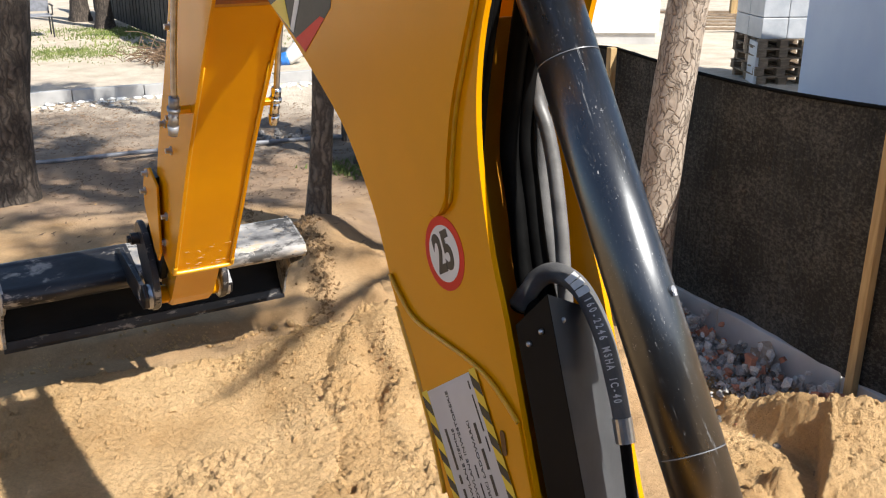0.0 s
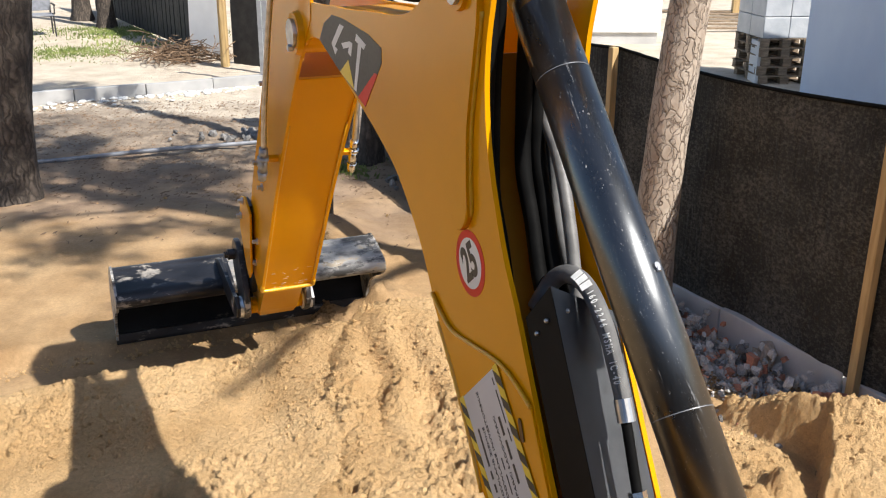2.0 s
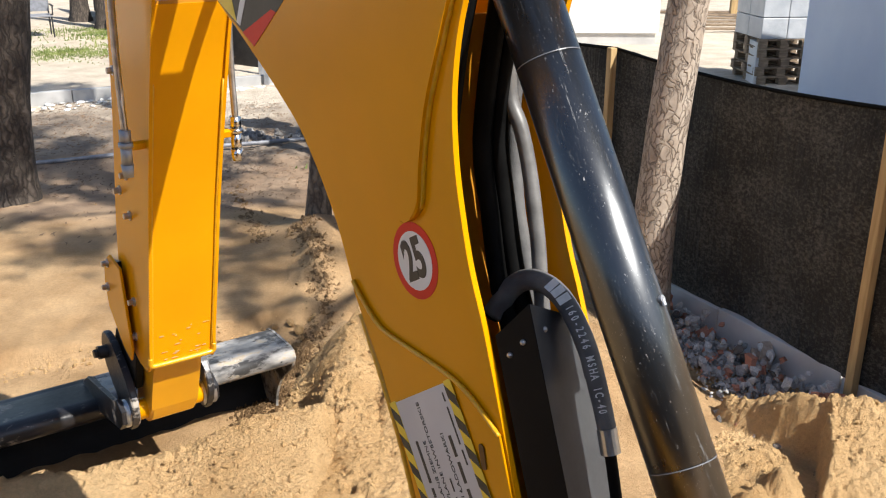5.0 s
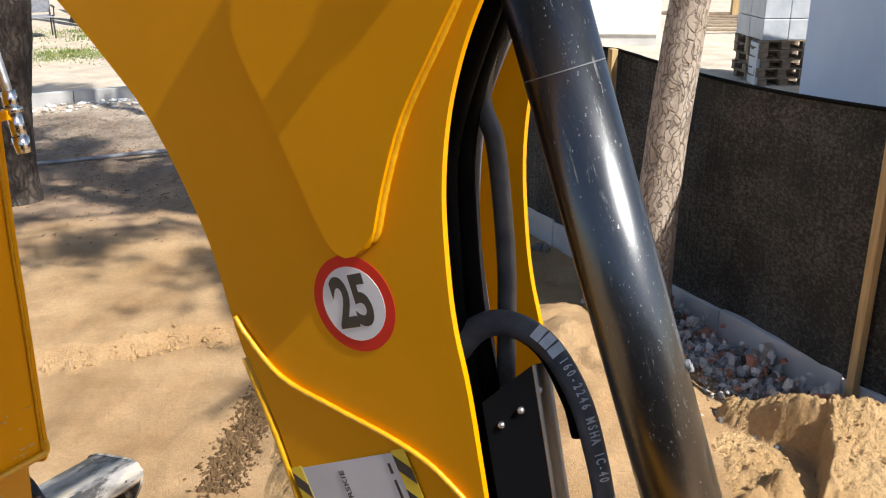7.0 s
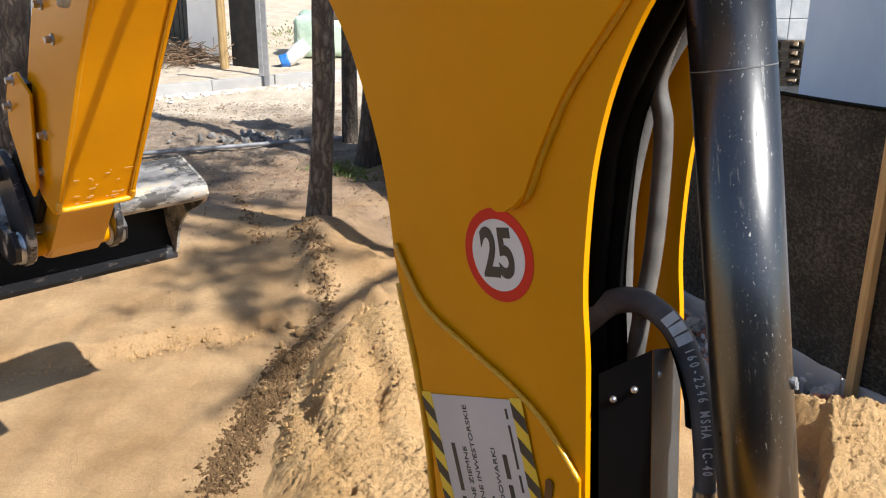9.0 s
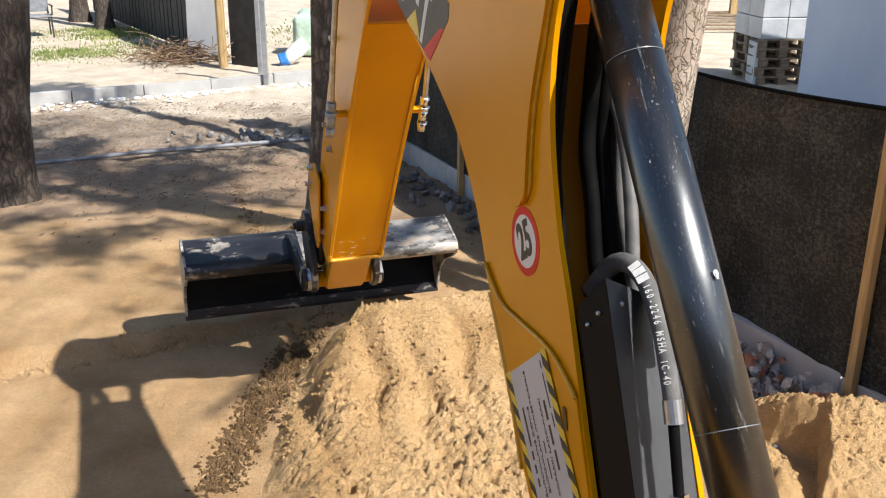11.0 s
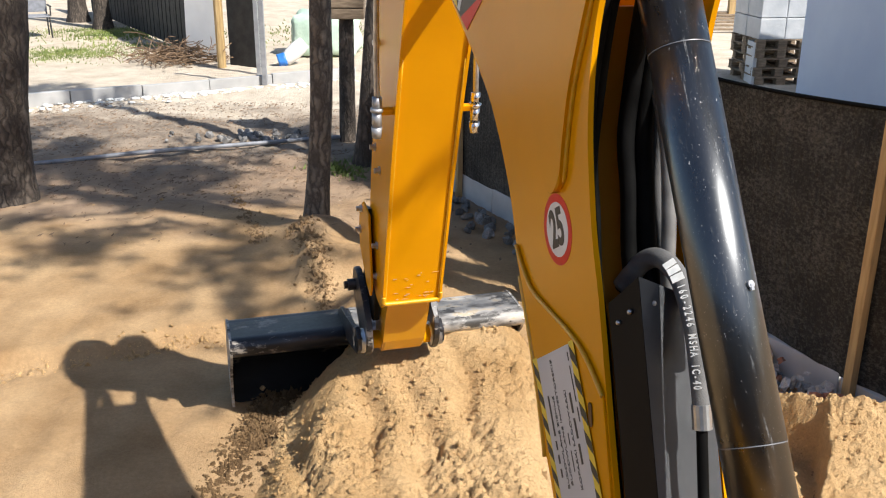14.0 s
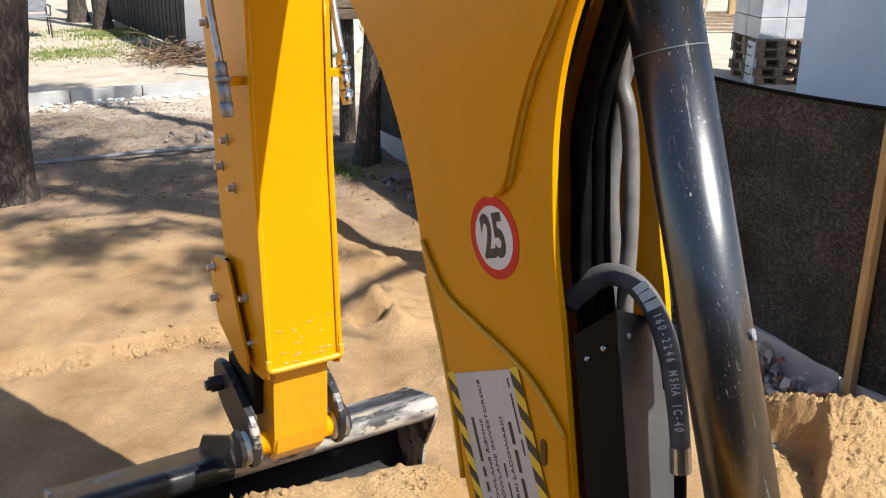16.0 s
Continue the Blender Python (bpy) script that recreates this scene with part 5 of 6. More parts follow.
def build_backhoe():
    root = tagged(new("backhoe"), "yellow backhoe with a black lift cylinder and a wide ditching bucket", "backhoe")
    root.location = (KX, KY, 0)
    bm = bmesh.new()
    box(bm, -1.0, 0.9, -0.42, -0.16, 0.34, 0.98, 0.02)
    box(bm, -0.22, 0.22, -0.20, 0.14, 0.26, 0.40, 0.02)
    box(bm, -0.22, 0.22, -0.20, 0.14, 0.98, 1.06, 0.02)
    part("rear_carriage", bm, INNER_SHADED, root, "dark rear carriage of the machine")
    for s in (-1, 1):
        bm = bmesh.new()
        x = -0.05 + s * 1.02
        box(bm, x - 0.08, x + 0.08, -0.36, -0.22, 0.05, 0.95, 0.01)
        box(bm, x - 0.17, x + 0.17, -0.45, -0.13, -0.02, 0.06, 0.01)
        part("stabilizer_leg", bm, INNER_SHADED, root)
    # black deck and rear panel below the view, added to darken the cylinder's reflections
    for name, b in (("unseen_deck", (-1.45, 0.45, -2.6, -0.85, 0.55, 1.15)), ("unseen_panel", (-1.45, 0.45, -0.88, -0.80, 1.15, 1.70))):
        bm = bmesh.new()
        box(bm, *b, 0.02)
        part(name, bm, GUARD, root, "unseen black sheet added to darken reflections")
    for x in (-1.68, 0.68):
        bm = bmesh.new()
        rod(bm, (x - 0.19, -1.75, 0.64), (x + 0.19, -1.75, 0.64), 0.66, None, 40)
        bmesh.ops.bevel(bm, geom=[e for e in bm.edges if len(e.link_faces) == 2 and any(len(f.verts) > 4 for f in e.link_faces)], offset=0.06, segments=3, affect='EDGES')
        rod(bm, (x - 0.24, -1.75, 0.64), (x + 0.24, -1.75, 0.64), 0.16, None, 24)
        part("rear_wheel", bm, RUBBER, root, "large black rear tyre")
    return root, build_boom(root), build_stick(root), build_bucket(root), build_cylinder(root), build_swing_post(root)


# ================= surroundings =================
def build_pipe():
    bm = bmesh.new()
    pts = [(-8.5, 8.2, 0.05), (-6.4, 9.0, 0.035), (-4.31, 9.85, 0.03), (-3.3, 10.32, 0.04), (-2.3, 10.75, 0.03), (-1.26, 11.15, 0.03), (0.0, 11.5, 0.03)]
    tube(bm, pts, 0.025, 12, 10)
    ob = part("water_pipe", bm, PLASTIC_GREY, None, "grey plastic pipe lying across the earth", True)
    tagged(ob, category="pipe")


def build_kerb():
    root = tagged(new("kerb_foundation"), "low pale concrete kerb wall in long blocks", "kerb")
    a, b = Vector((-9.6, 10.95, 0)), Vector((-1.4, 15.6, 0))
    d = (b - a).normalized()
    n = Vector((-d.y, d.x, 0))
    turn = math.atan2(d.y, d.x)
    L, s, i = (b - a).length, 0.0, 0
    rng = random.Random(4)
    while s < L - 0.3:
        w = min(1.0, L - s)
        bm = bmesh.new()
        box(bm, 0.006, w - 0.006, -0.05, 0.05, -0.05, 0.165 + rng.uniform(-0.012, 0.012), 0.008, Matrix.Translation(a + d * s + n * rng.uniform(-0.012, 0.012)) @ Matrix.Rotation(turn, 4, 'Z'))
        part("kerb_block", bm, KERB, root)
        s += w
    # spilled lime along its foot
    bm = bmesh.new()
    rng2 = random.Random(8)
    for k in range(520):
        t = max(0.30, min(0.985, rng2.gauss(0.76, 0.17)))
        p = a + d * (L * t) - n * (0.07 + abs(rng2.gauss(0, 0.20)))
        bmesh.ops.create_icosphere(bm, subdivisions=1, radius=0.008 + 0.055 * rng2.random() ** 3, matrix=Matrix.Translation((p.x, p.y, 0.005)) @ Matrix.Rotation(rng2.uniform(0, 3), 4, 'Z') @ Matrix.Diagonal((rng2.uniform(0.8, 1.8), 1, rng2.uniform(0.2, 0.55), 1)))
    tagged(part("lime_spill", bm, LIME, None, "spilled white lime and mortar along the kerb", True), category="mortar", kind="stuff")


def post_thing(name, label, x, y, w, h, mat, cat="post"):
    bm = bmesh.new()
    box(bm, -w / 2, w / 2, -w / 2, w / 2, -0.05, h, w * 0.08)
    ob = part(name, bm, mat, None, label)
    ob.location = (x, y, 0)
    return tagged(ob, category=cat)


def build_far_left():
    # dark panel fence with a pale sheet, posts
    root = tagged(new("panel_fence"), "dark panel fence with a pale sheet leaning at its end", "fence")
    a, b = Vector((-9.2, 25.8, 0)), Vector((-4.55, 18.0, 0))
    d = (b - a).normalized()
    L = (b - a).length
    turn = Matrix.Rotation(math.atan2(d.y, d.x), 4, 'Z')
    n = 7
    for i in range(n):
        p = a + d * (L * i / n)
        for k in range(9):
            w = L / n / 9
            bm = bmesh.new()
            box(bm, k * w + 0.006, (k + 1) * w - 0.006, -0.02 + 0.01 * (k % 2), 0.02 + 0.01 * (k % 2), 0.02, 1.85, 0.0, Matrix.Translation(p) @ turn)
            part("board", bm, DARK_PANEL, root)
    bm = bmesh.new()
    box(bm, -0.03, 0.03, -0.45, 0.35, -0.02, 2.0, 0.006, Matrix.Translation((-4.40, 17.75, 0)) @ Matrix.Rotation(radians(62), 4, 'Z') @ Matrix.Rotation(0.04, 4, 'Y'))
    tagged(part("pale_sheet", bm, WALL_WHITE, None, "pale weathered sheet standing against the fence"), category="sheet")
    bm = bmesh.new()
    box(bm, -0.34, 0.42, -0.03, 0.03, 0.0, 2.0, 0.004, Matrix.Translation((-3.42, 16.75, 0)) @ Matrix.Rotation(radians(-35), 4, 'Z'))
    tagged(part("dark_board", bm, DARK_PANEL, None, "dark board gate leaf beside a wooden post"), category="gate")
    post_thing("wooden_post", "sawn yellow wooden fence post", -3.79, 16.6, 0.13, 2.2, WOOD)
    post_thing("steel_post", "grey steel fence post", -2.72, 14.75, 0.075, 2.3, GREY_METAL)
    post_thing("steel_post", "grey steel fence post", -3.02, 15.9, 0.07, 2.3, GREY_METAL)
    # heap of dry twigs
    bm = bmesh.new()
    rng = random.Random(12)
    for k in range(300):
        c = Vector((-4.75 + rng.gauss(0, 0.42), 17.2 + rng.gauss(0, 0.38), abs(rng.gauss(0.10, 0.10)) + 0.02))
        dd = Vector((rng.gauss(0, 1), rng.gauss(0, 1), rng.gauss(0, 0.25))).normalized() * rng.uniform(0.06, 0.32)
        tube(bm, [c - dd, c + Vector((rng.uniform(-.05, .05), rng.uniform(-.05, .05), rng.uniform(-.05, .05))), c + dd], 0.0075, 5, 2)
    tagged(part("brush_pile", bm, TWIG, None, "heap of dry brown twigs by the fence"), category="brush pile")
    # pale green bulk bag and a blue and white sack
    bm = bmesh.new()
    box(bm, -0.62, 0.62, -0.45, 0.45, 0.0, 0.78, 0.12)
    bmesh.ops.subdivide_edges(bm, edges=bm.edges[:], cuts=2, use_grid_fill=True)
    for v in bm.verts:
        v.co += Vector((noise.noise(v.co * 3), noise.noise(v.co * 3 + Vector((5, 0, 0))), noise.noise(v.co * 3 + Vector((0, 5, 0))))) * 0.09
        v.co.z = max(v.co.z, -0.02)
    ob = tagged(part("bulk_bag", bm, GREEN_BAG, None, "pale green tarpaulin bulk bag on the sand", True), category="bag")
    ob.location = (-2.15, 18.3, 0)
    root = tagged(new("sack"), "white sack with a blue end lying on the sand", "sack")
    root.location = (-2.62, 16.9, 0.0)
    bm = bmesh.new()
    tube(bm, [(-0.12, 0, 0.08), (0.06, 0.05, 0.24), (0.22, 0.1, 0.38)], lambda t: 0.11 + 0.03 * math.sin(3 * t), 14, 6)
    part("sack_body", bm, WALL_WHITE, root, "", True)
    bm = bmesh.new()
    tube(bm, [(-0.24, -0.03, 0.07), (-0.10, 0.0, 0.11)], 0.122, 14, 4)
    part("sack_end", bm, BLUE, root, "bright blue end of the sack", True)
    # garden chair
    root = tagged(new("garden_chair"), "grey metal garden chair on the grass", "chair")
    root.matrix_basis = Matrix.Translation((-8.55, 20.6, 0)) @ Matrix.Rotation(0.5, 4, 'Z')
    for x, y in ((-.24, -.24), (.24, -.24), (-.24, .24), (.24, .24)):
        bm = bmesh.new()
        rod(bm, (x, y, -0.03), (x * 0.95, y * 0.95, 0.48 if y < 0 else 0.98), 0.017, None, 8)
        part("leg", bm, DARK_PANEL, root)
    bm = bmesh.new()
    box(bm, -.25, .25, -.25, .25, 0.42, 0.45, 0.008)
    part("seat", bm, PLASTIC_GREY, root)
    bm = bmesh.new()
    box(bm, -.25, .25, .215, .24, 0.5, 0.96, 0.008)
    part("backrest", bm, PLASTIC_GREY, root, "grey-blue slung backrest")
    for s in (-1, 1):
        bm = bmesh.new()
        box(bm, s * .27 - .02, s * .27 + .02, -.25, .24, 0.63, 0.655, 0.006)
        part("armrest", bm, DARK_PANEL, root)
        bm = bmesh.new()
        rod(bm, (s * .255, -.23, 0.45), (s * .265, -.22, 0.64), 0.014, None, 8)
        part("arm_support", bm, DARK_PANEL, root)
    # wooden box on a dark post, behind the pines
    root = tagged(new("post_box"), "dark post carrying a weathered plank box", "post")
    root.location = (-1.11, 11.2, 0)
    bm = bmesh.new()
    rod(bm, (0, 0, -0.05), (0.02, 0, 1.42), 0.10, 0.085, 14)
    part("post", bm, BARK_DARK, root)
    for k in range(4):
        bm = bmesh.new()
        box(bm, -0.24, 0.24, -0.17, 0.17, 1.42 + k * 0.125, 1.535 + k * 0.125, 0.008)
        part("plank", bm, WOOD_GREY, root)


def build_far_right():
    # white shed beyond the fence
    root = tagged(new("white_shed"), "white rendered shed in full sun", "shed")
    bm = bmesh.new()
    box(bm, 2.2, 4.42, 19.8, 22.0, 0.22, 3.0, 0.01)
    part("wall", bm, WALL_WHITE, root)
    bm = bmesh.new()
    box(bm, 2.25, 4.37, 19.85, 21.95, -0.05, 0.22)
    part("plinth", bm, CONCRETE, root)
    bm = bmesh.new()
    box(bm, 2.1, 4.52, 19.7, 22.1, 3.0, 3.1, 0.01)
    part("roof", bm, CONCRETE, root)
    # white wall of a house; its long side's blue shade is painted in
    root = tagged(new("pale_house"), "white house wall tinted blue as shade, behind the net fence", "house")
    bm = bmesh.new()
    box(bm, 5.02, 9.5, 6.6, 13.4, -0.05, 3.2, 0.01)
    part("wall", bm, WALL_SHADED, root)
    bm = bmesh.new()
    box(bm, 4.7, 9.8, 6.3, 13.7, 3.2, 3.35, 0.02)
    part("roof", bm, CONCRETE, root)
    # pallets under a wrapped stack of blocks
    x0, y0 = 5.32, 15.6
    turn = Matrix.Rotation(0.12, 4, 'Z')
    proto = None
    for k in range(5):
        m = Matrix.Translation((x0 + random.Random(k).uniform(-.03, .03), y0, -0.01 + k * 0.145)) @ turn
        if proto is None:
            proto = tagged(new("pallet"), "weathered wooden pallet in a stack", "pallet", "stacked pallets")
            for j in range(5):
                bm = bmesh.new()
                box(bm, -0.42, 0.42, -0.5 + j * 0.225, -0.40 + j * 0.225, 0.118, 0.140, 0.003)
                part("deck_board", bm, WOOD_GREY, proto)
            for j in range(3):
                for q in range(3):
                    bm = bmesh.new()
                    box(bm, -0.42 + j * 0.35, -0.28 + j * 0.35, -0.5 + q * 0.43, -0.38 + q * 0.43, 0.018, 0.118, 0.003)
                    part("block", bm, WOOD_GREY, proto)
                bm = bmesh.new()
                box(bm, -0.42 + j * 0.35, -0.28 + j * 0.35, -0.5, 0.5, 0.0, 0.018, 0.002)
                part("runner", bm, WOOD_GREY, proto)
            proto.matrix_basis = m
        else:
            copy_thing(proto, m)
    root = tagged(new("wrapped_stack"), "block stack in grey wrap on the pallets", "block stack")
    root.matrix_basis = Matrix.Translation((x0, y0, 0.712)) @ turn
    for i in range(2):
        for j in range(2):
            for k in range(4):
                bm = bmesh.new()
                box(bm, -0.42 + i * 0.425, -0.002 + i * 0.422, -0.5 + j * 0.502, -0.002 + j * 0.502, k * 0.33, k * 0.33 + 0.322, 0.012)
                part("wrapped_block", bm, WRAP, root)
    post_thing("timber_prop", "orange timber prop standing in the yard", 7.75, 26.0, 0.18, 2.2, WOOD)
    bm = bmesh.new()
    box(bm, -0.07, 0.07, -0.2, 0.2, 0, 0.66, 0.012)
    ob = tagged(part("white_block", bm, WALL_WHITE, None, "white block standing by the pallets"), category="block")
    ob.location = (5.0, 15.3, 0)
    # planks lying in the yard
    rng = random.Random(21)
    for k in range(6):
        bm = bmesh.new()
        box(bm, -1.3, 1.3, -0.09, 0.09, 0, 0.05, 0.006)
        ob = tagged(part("plank", bm, WOOD_GREY, None, "weathered plank lying in the yard"), category="plank", group="planks in the yard")
        ob.matrix_basis = Matrix.Translation((7.4 + rng.uniform(-.3, .3), 22.3 + k * 0.75, 0.02)) @ Matrix.Rotation(rng.uniform(-.12, .12), 4, 'Z')


def build_grass():
    rng = random.Random(31)
    vs, fs = [], []
    for cx, cy, sx, sy, n in ((-6.9, 18.0, 0.6, 0.45, 2200), (-7.4, 21.5, 1.1, 0.6, 3200), (-6.0, 19.3, 0.5, 0.3, 500), (-2.4, 21.5, 1.1, 1.2, 900), (-0.95, 9.85, 0.22, 0.18, 420), (-8.6, 18.2, 0.6, 0.4, 400)):
        for i in range(n):
            x, y = cx + rng.gauss(0, sx), cy + rng.gauss(0, sy)
            h = rng.uniform(0.012, 0.05)
            a = rng.uniform(0, 6.28)
            w = 0.02
            b = len(vs)
            vs += [(x - w * math.cos(a), y - w * math.sin(a), -0.03), (x + w * math.cos(a), y + w * math.sin(a), -0.03), (x + rng.uniform(-.05, .05), y + rng.uniform(-.05, .05), h)]
            fs.append((b, b + 1, b + 2))
    ob = mesh_part("grass", vs, fs, GRASS, None, "sparse spring grass and moss in patches", False)
    tagged(ob, category="grass", kind="stuff")


def build_litter():
    """Needles, bits of bark and twigs trodden into the earth."""
    rng = random.Random(77)
    vs, fs = [], []
    for i in range(6500):
        x = rng.uniform(-5.5, 0.6)
        y = 7.0 + 6.4 * rng.random() ** 0.8
        if y < 8.6 and rng.random() < 0.75:
            continue
        z = float(ground_height(np.array([x]), np.array([y]))[0]) + 0.006
        a, ln, w = rng.uniform(0, 3.14), 0.008 + 0.035 * rng.random() ** 2, rng.uniform(0.003, 0.010)
        c, sn = math.cos(a), math.sin(a)
        b = len(vs)
        vs += [(x - c * ln, y - sn * ln, z), (x - sn * w, y + c * w, z + 0.008), (x + c * ln, y + sn * ln, z + rng.uniform(0, 0.015)), (x + sn * w, y - c * w, z)]
        fs.append((b, b + 1, b + 2, b + 3))
    tagged(mesh_part("litter", vs, fs, TWIG, None, "brown needle and twig litter on the earth", False), category="litter", kind="stuff")


def build_rubble():
    rng = random.Random(2)
    stones = chunk_meshes("stone", STONE, 6, False, rng)
    grey = chunk_meshes("stone", STONE_DARK, 5, False, rng)
    bricks = chunk_meshes("brick_piece", BRICK, 4, True, rng)
    root = tagged(new("rubble_pile"), "broken bricks and stones heaped along the plinth", "rubble")

    def by_plinth(r):
        s = r.uniform(-0.1, 1.65)
        off = abs(r.gauss(0, 0.30))
        p = fence_point(s)
        side = Vector((-0.9031, -0.4295, 0))
        p = p + side * (0.07 + off)
        return p.x, p.y, max(0.03, 0.18 - 0.30 * off) * r.uniform(0.3, 1.1)
    scatter(root, stones, "stone", 250, by_plinth, 0.058, rng)
    scatter(root, grey, "stone", 45, by_plinth, 0.052, rng)
    scatter(root, bricks, "brick_piece", 60, by_plinth, 0.050, rng)
    scatter(root, chunk_meshes("boulder", BOULDER, 3, False, rng), "boulder", 3, lambda r: (1.98 + r.uniform(-.12, .12), 5.02 + r.uniform(-.1, .1), 0.1), 0.17, rng)
    bed = [tuple((fence_point(s) + Vector((-0.9031, -0.4295, 0)) * 0.26).xy) for s in (0.15, 0.5, 1.0, 1.7)]
    for mat, count, seed in ((STONE, 1500, 51), (STONE_DARK, 700, 52), (BRICK, 220, 53)):
        clod_band("rubble_bed", "fine broken stone under the rubble", root, bed, 0.13, count, 0.024, mat, lambda x, y: ground_height(x, y) + 0.03, seed)
    root = tagged(new("grey_rubble"), "grey broken concrete lying by the pipe", "rubble")
    scatter(root, grey, "stone", 60, lambda r: (-2.25 + r.gauss(0, 0.42), 11.15 + r.gauss(0, 0.15), 0.02), 0.095, rng)
    root = tagged(new("fence_rubble"), "grey rubble strewn along the far plinth", "rubble")
    scatter(root, grey, "stone", 60, lambda r: tuple(fence_point(r.uniform(3.0, 5.6), 0, 0) + Vector((-0.9031, -0.4295, 0)) * (0.1 + abs(r.gauss(0, 0.22))) + Vector((0, 0, 0.03))), 0.10, rng)
    root = tagged(new("scattered_stones"), "small stones and clods scattered on the sand", "stones")
    clod = chunk_meshes("clod", SAND, 4, False, rng)
    scatter(root, clod, "clod", 60, lambda r: (r.uniform(-3.2, 0.3), r.uniform(6.1, 8.6), 0.015), 0.03, rng)
    scatter(root, clod, "clod", 30, lambda r: (-0.95 + r.gauss(0, .10), 6.4 + r.gauss(0, .5), 0.05), 0.06, rng)


build_ground()
HEAP_1 = heap("sand_heap", "loose golden sand heap with a crumbled crest", -1.55, 4.05, 1.45, 1.65, first_heap_shape)
HEAP_2 = heap("sand_heap", "steep golden sand heap below the boom", -0.22, 4.60, 1.05, 1.40, second_heap_shape)
clod_band("damp_rim", "dark damp clods broken from the heap's foot", HEAP_2, [(-1.07, 3.85), (-1.03, 4.45), (-0.95, 5.0), (-0.90, 5.3)], 0.058, 3800, 0.0165, DAMP_SAND,
          lambda x, y: np.maximum(second_heap_shape(x, y), ground_height(x, y)), 21)
RIDGE = clod_band("clod_ridge", "", None, [(-0.90, 5.3), (-0.78, 5.7), (-0.86, 6.4), (-1.0, 6.9), (-1.13, 7.3)], 0.055, 1100, 0.021, DAMP_PALE, ground_height, 22)
tagged(RIDGE, "dark damp clods strewn between heap and pine", "clods", kind="stuff")
TRACK = clod_band("clod_track", "", None, [(-2.05, 9.2), (-1.85, 8.4), (-1.6, 7.7), (-1.42, 7.15)], 0.05, 240, 0.020, DAMP_PALE, ground_height, 24)
tagged(TRACK, "broken crust of damp earth across the sand", "clods", kind="stuff")
LEDGE = clod_band("clod_ledge", "", None, [(-2.6, 5.0), (-1.9, 5.32), (-1.5, 5.5), (-1.1, 5.66)], 0.055, 300, 0.018, SAND, ground_height, 23)
tagged(LEDGE, "crumbled golden clods along the edge of the levelled sand", "clods", kind="stuff")
tagged(heap("sand_mound", "cracked lump of damp golden sand by the fence", 1.95, 4.10, 0.85, 0.95, mound_shape, 0.010), category="sand heap")
build_back_wall()
build_fence()
pine(1.30, 5.62, 0.052, 0.0, 0.132, 9.0, "leaning pine with pale plated bark beside the net fence", BARK_PALE, 1)
pine(-1.04, 7.47, 0.066, 0.0, 0.094, 8.0, "slender grey-brown pine standing in banked sand", BARK_MID, 2)
pine(-4.02, 8.55, 0.135, 0.0, 0.172, 10.0, "stout dark pine with deep bark", BARK_DARK, 3)
pine(-0.80, 10.0, 0.09, 0.0, 0.115, 8.5, "dark pine behind the slender one", BARK_DARK, 4, 0.6)
pine(-7.69, 22.1, 0.01, 0.0, 0.17, 9.0, "distant pine on the mossy strip", BARK_DARK, 5)
pine(-8.75, 23.5, -0.02, 0.0, 0.20, 9.0, "distant pine on the mossy strip", BARK_DARK, 6)
SHADE_PINE = pine(5.4, 3.95, -0.135, -0.056, 0.18, 11.5, "tall pine beyond the fence that throws dappled shade", BARK_PALE, 7, 1.3)
low_limb(SHADE_PINE)
pine(6.45, 5.3, 0.0, 0.0, 0.15, 10.0, "pine beyond the fence that throws dappled shade", BARK_PALE, 8)
BACKHOE, BOOM, STICK, BUCKET, (BARREL_OB, ROD_OB), SWING = build_backhoe()
build_pipe()
build_kerb()
build_far_left()
build_far_right()
build_grass()
build_litter()
build_rubble()


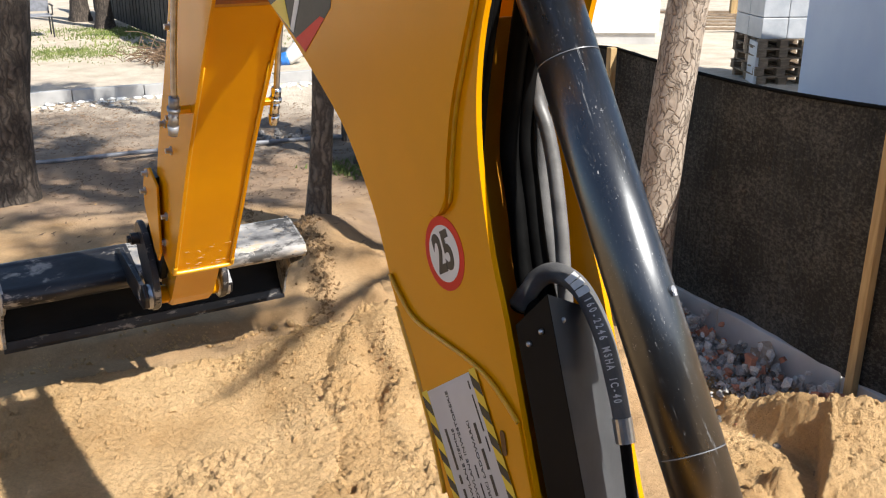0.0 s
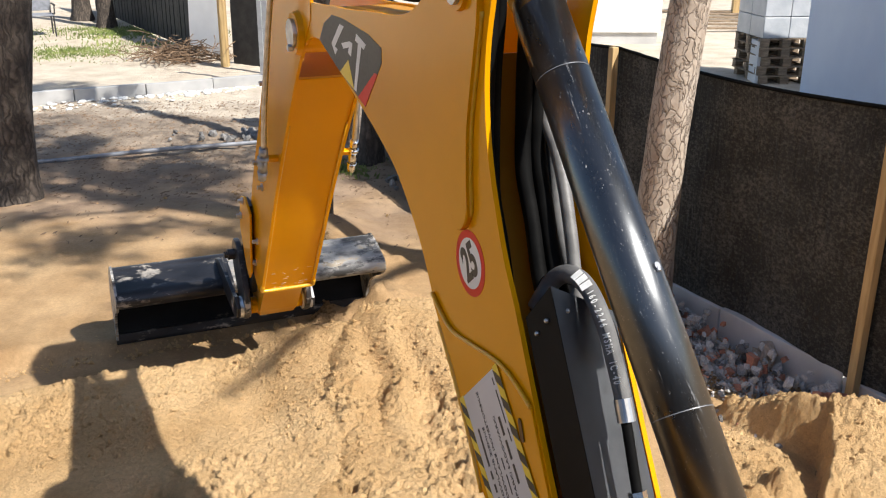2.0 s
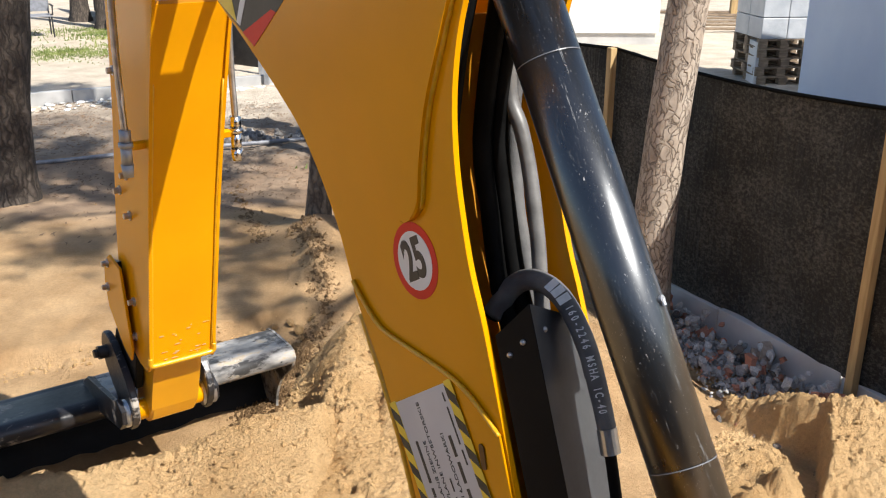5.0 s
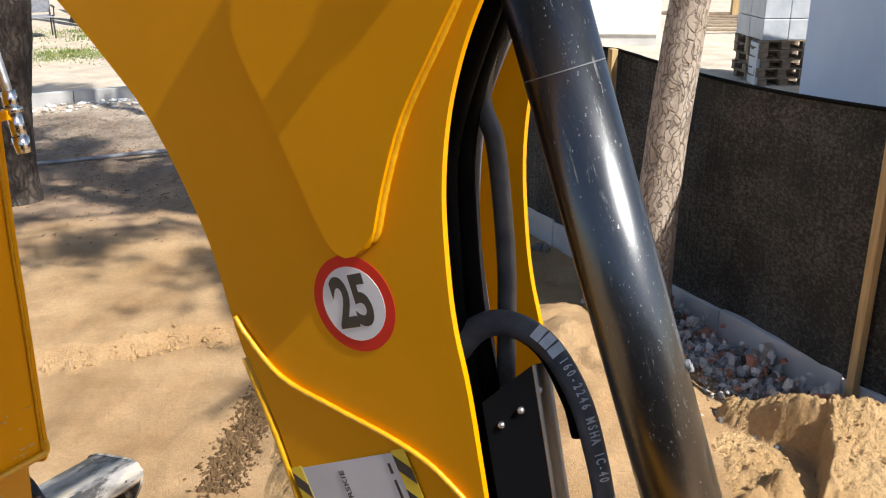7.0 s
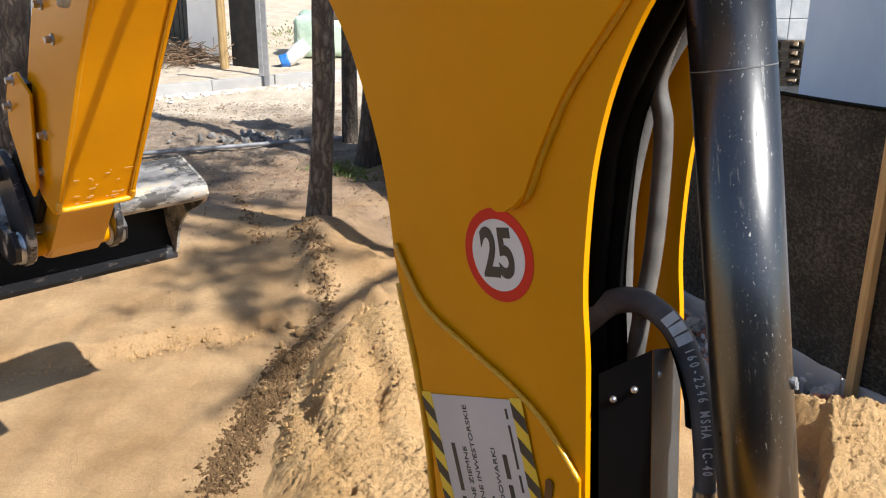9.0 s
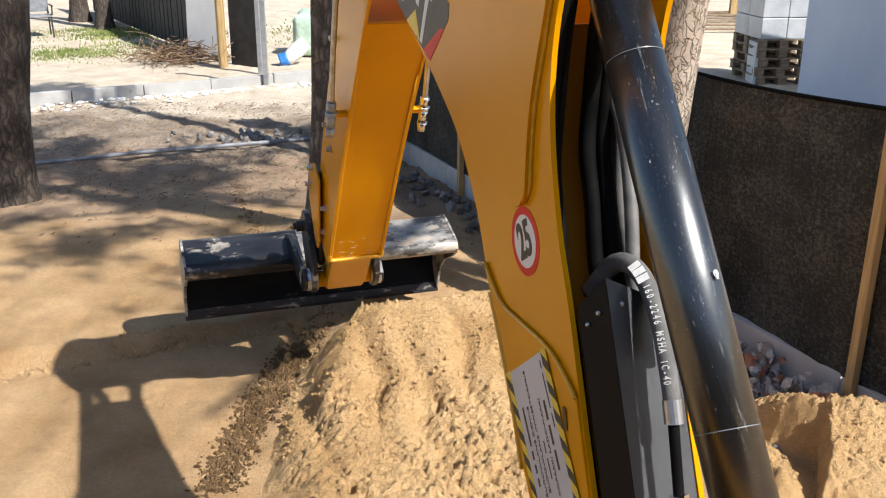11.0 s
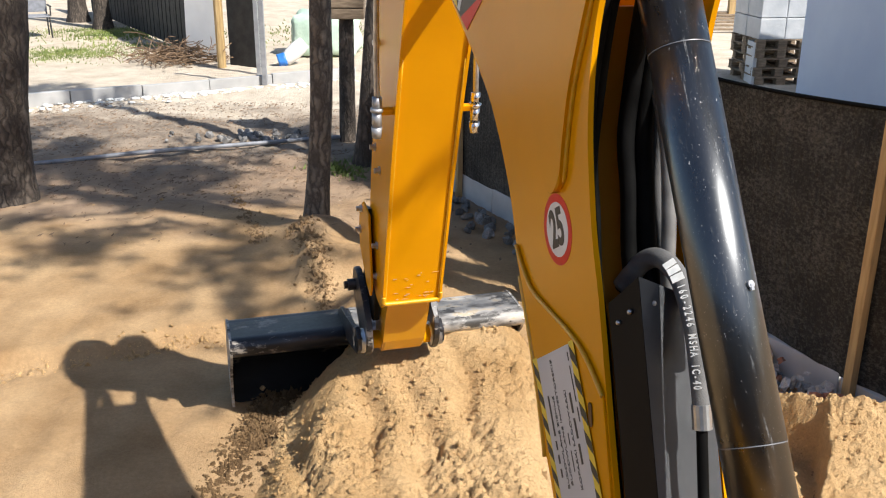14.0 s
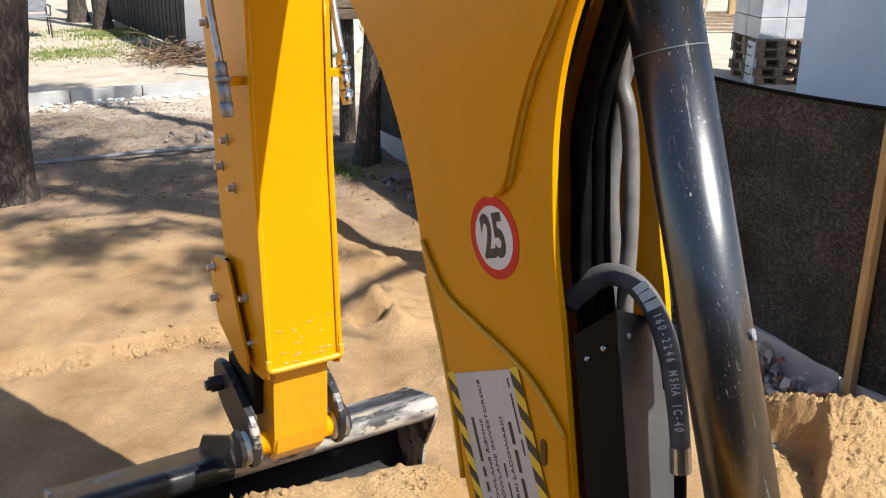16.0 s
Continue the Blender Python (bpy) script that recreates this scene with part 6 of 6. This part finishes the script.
# ================= movement =================
def motions():
    # seconds, swing, boom, stick on boom, bucket on stick (degrees)
    joints = [(0.0, -30.8, 39.0, -91.9, 0.1), (0.5, -25.8, 33.9, -84.3, -0.7), (1.0, -23.1, 30.5, -80.7, -0.3), (1.5, -21.7, 29.4, -80.7, 0.0), (2.0, -23.4, 31.1, -82.0, 0.0),
              (2.5, -23.6, 31.0, -83.9, 0.4), (3.0, -26.7, 31.9, -87.8, 2.5), (3.5, -28.4, 33.0, -92.4, 3.3), (4.0, -31.4, 35.5, -98.0, 1.9)]
    joints += [(6.5, -48.9, 46.9, -129.5, 1.3), (7.0, -57.8, 49.0, -134.0, 0.2), (7.5, -61.6, 52.9, -133.5, 0.9), (8.0, -58.6, 56.1, -130.2, 1.6), (8.5, -51.0, 56.1, -119.0, 1.7), (9.0, -41.7, 56.2, -108.4, -0.8)]
    joints += [(11.5, -15.4, 33.8, -88.4, 0.2), (12.0, -13.4, 33.5, -88.5, -0.2), (12.5, -14.0, 33.8, -89.5, 0.2), (13.0, -14.2, 36.4, -96.3, -0.4), (13.5, -14.8, 38.1, -102.1, -0.7),
               (14.0, -15.7, 40.6, -108.3, -1.1), (14.5, -17.6, 43.0, -114.4, -1.2), (15.0, -20.9, 46.0, -121.2, -2.8), (15.5, -24.3, 48.0, -126.7, -4.1), (16.0, -31.8, 49.4, -136.0, -2.0)]
    J = np.array(joints)
    T = J[:, 0]
    slope = np.zeros_like(J)
    for i in range(len(T)):
        a, b = max(i - 1, 0), min(i + 1, len(T) - 1)
        if 0 < i < len(T) - 1:
            h0, h1 = T[i] - T[i - 1], T[i + 1] - T[i]
            s0, s1 = (J[i] - J[i - 1]) / h0, (J[i + 1] - J[i]) / h1
            slope[i] = (s0 * h1 + s1 * h0) / (h0 + h1)
        else:
            slope[i] = (J[b] - J[a]) / (T[b] - T[a])

    def angles(t):
        i = min(int(np.searchsorted(T, t, 'right')) - 1, len(T) - 2)
        h = T[i + 1] - T[i]
        k = (t - T[i]) / h
        return [radians(v) for v in ((2 * k ** 3 - 3 * k ** 2 + 1) * J[i] + (k ** 3 - 2 * k ** 2 + k) * h * slope[i] + (3 * k ** 2 - 2 * k ** 3) * J[i + 1] + (k ** 3 - k ** 2) * h * slope[i + 1])[1:]]

    def poses(t):
        yaw, lift, bend, curl = angles(t)
        base = Matrix.Rotation(math.pi / 2 - yaw, 4, 'Z')
        boom = base @ Matrix.Translation((FOOT_OUT, 0, FOOT_Z)) @ Matrix.Rotation(-lift, 4, 'Y')
        stick = boom @ Matrix.Translation((BOOM_L, 0, 0)) @ Matrix.Rotation(-bend, 4, 'Y')
        bucket = stick @ Matrix.Translation((STICK_L, 0, STICK_Q)) @ Matrix.Rotation(-curl, 4, 'Y')
        head = boom @ Vector((CYL_U, 0, CYL_W))
        foot = base @ Vector((CYL_OUT, 0, CYL_Z))
        side = base @ Vector((0, 1, 0))

        def along(p, q):
            x = (q - p).normalized()
            m = Matrix((x, side, x.cross(side))).transposed().to_4x4()
            m.translation = p
            return m
        return base, boom, stick, bucket, along(head, foot), along(foot, head)

    rows = [(k / 10, poses(k / 10)) for k in range(161)]
    for i, ob in enumerate((SWING, BOOM, STICK, BUCKET, BARREL_OB, ROD_OB)):
        walk(ob, [(t, p[i]) for t, p in rows])

    # sand pushed ahead of the cutting edge
    def edge(t):
        return Matrix.Translation((KX, KY, 0)) @ poses(t)[3] @ Vector((0.79, 0.02, 0.31))

    def pushed(ob, t0, t1):
        home, start = ob.location.copy(), edge(t0)
        out = [(0.0, pose(*home))]
        for k in range(161):
            t = k / 10
            if t0 <= t <= t1:
                e = edge(t) - start
                out.append((t, pose(home.x + e.x, home.y + min(e.y, 0), home.z)))
        if t1 < 16:
            out.append((16.0, out[-1][1]))
        walk(ob, out)
    pushed(HEAP_1, 3.2, 6.9)
    pushed(HEAP_2, 13.1, 16.0)


motions()
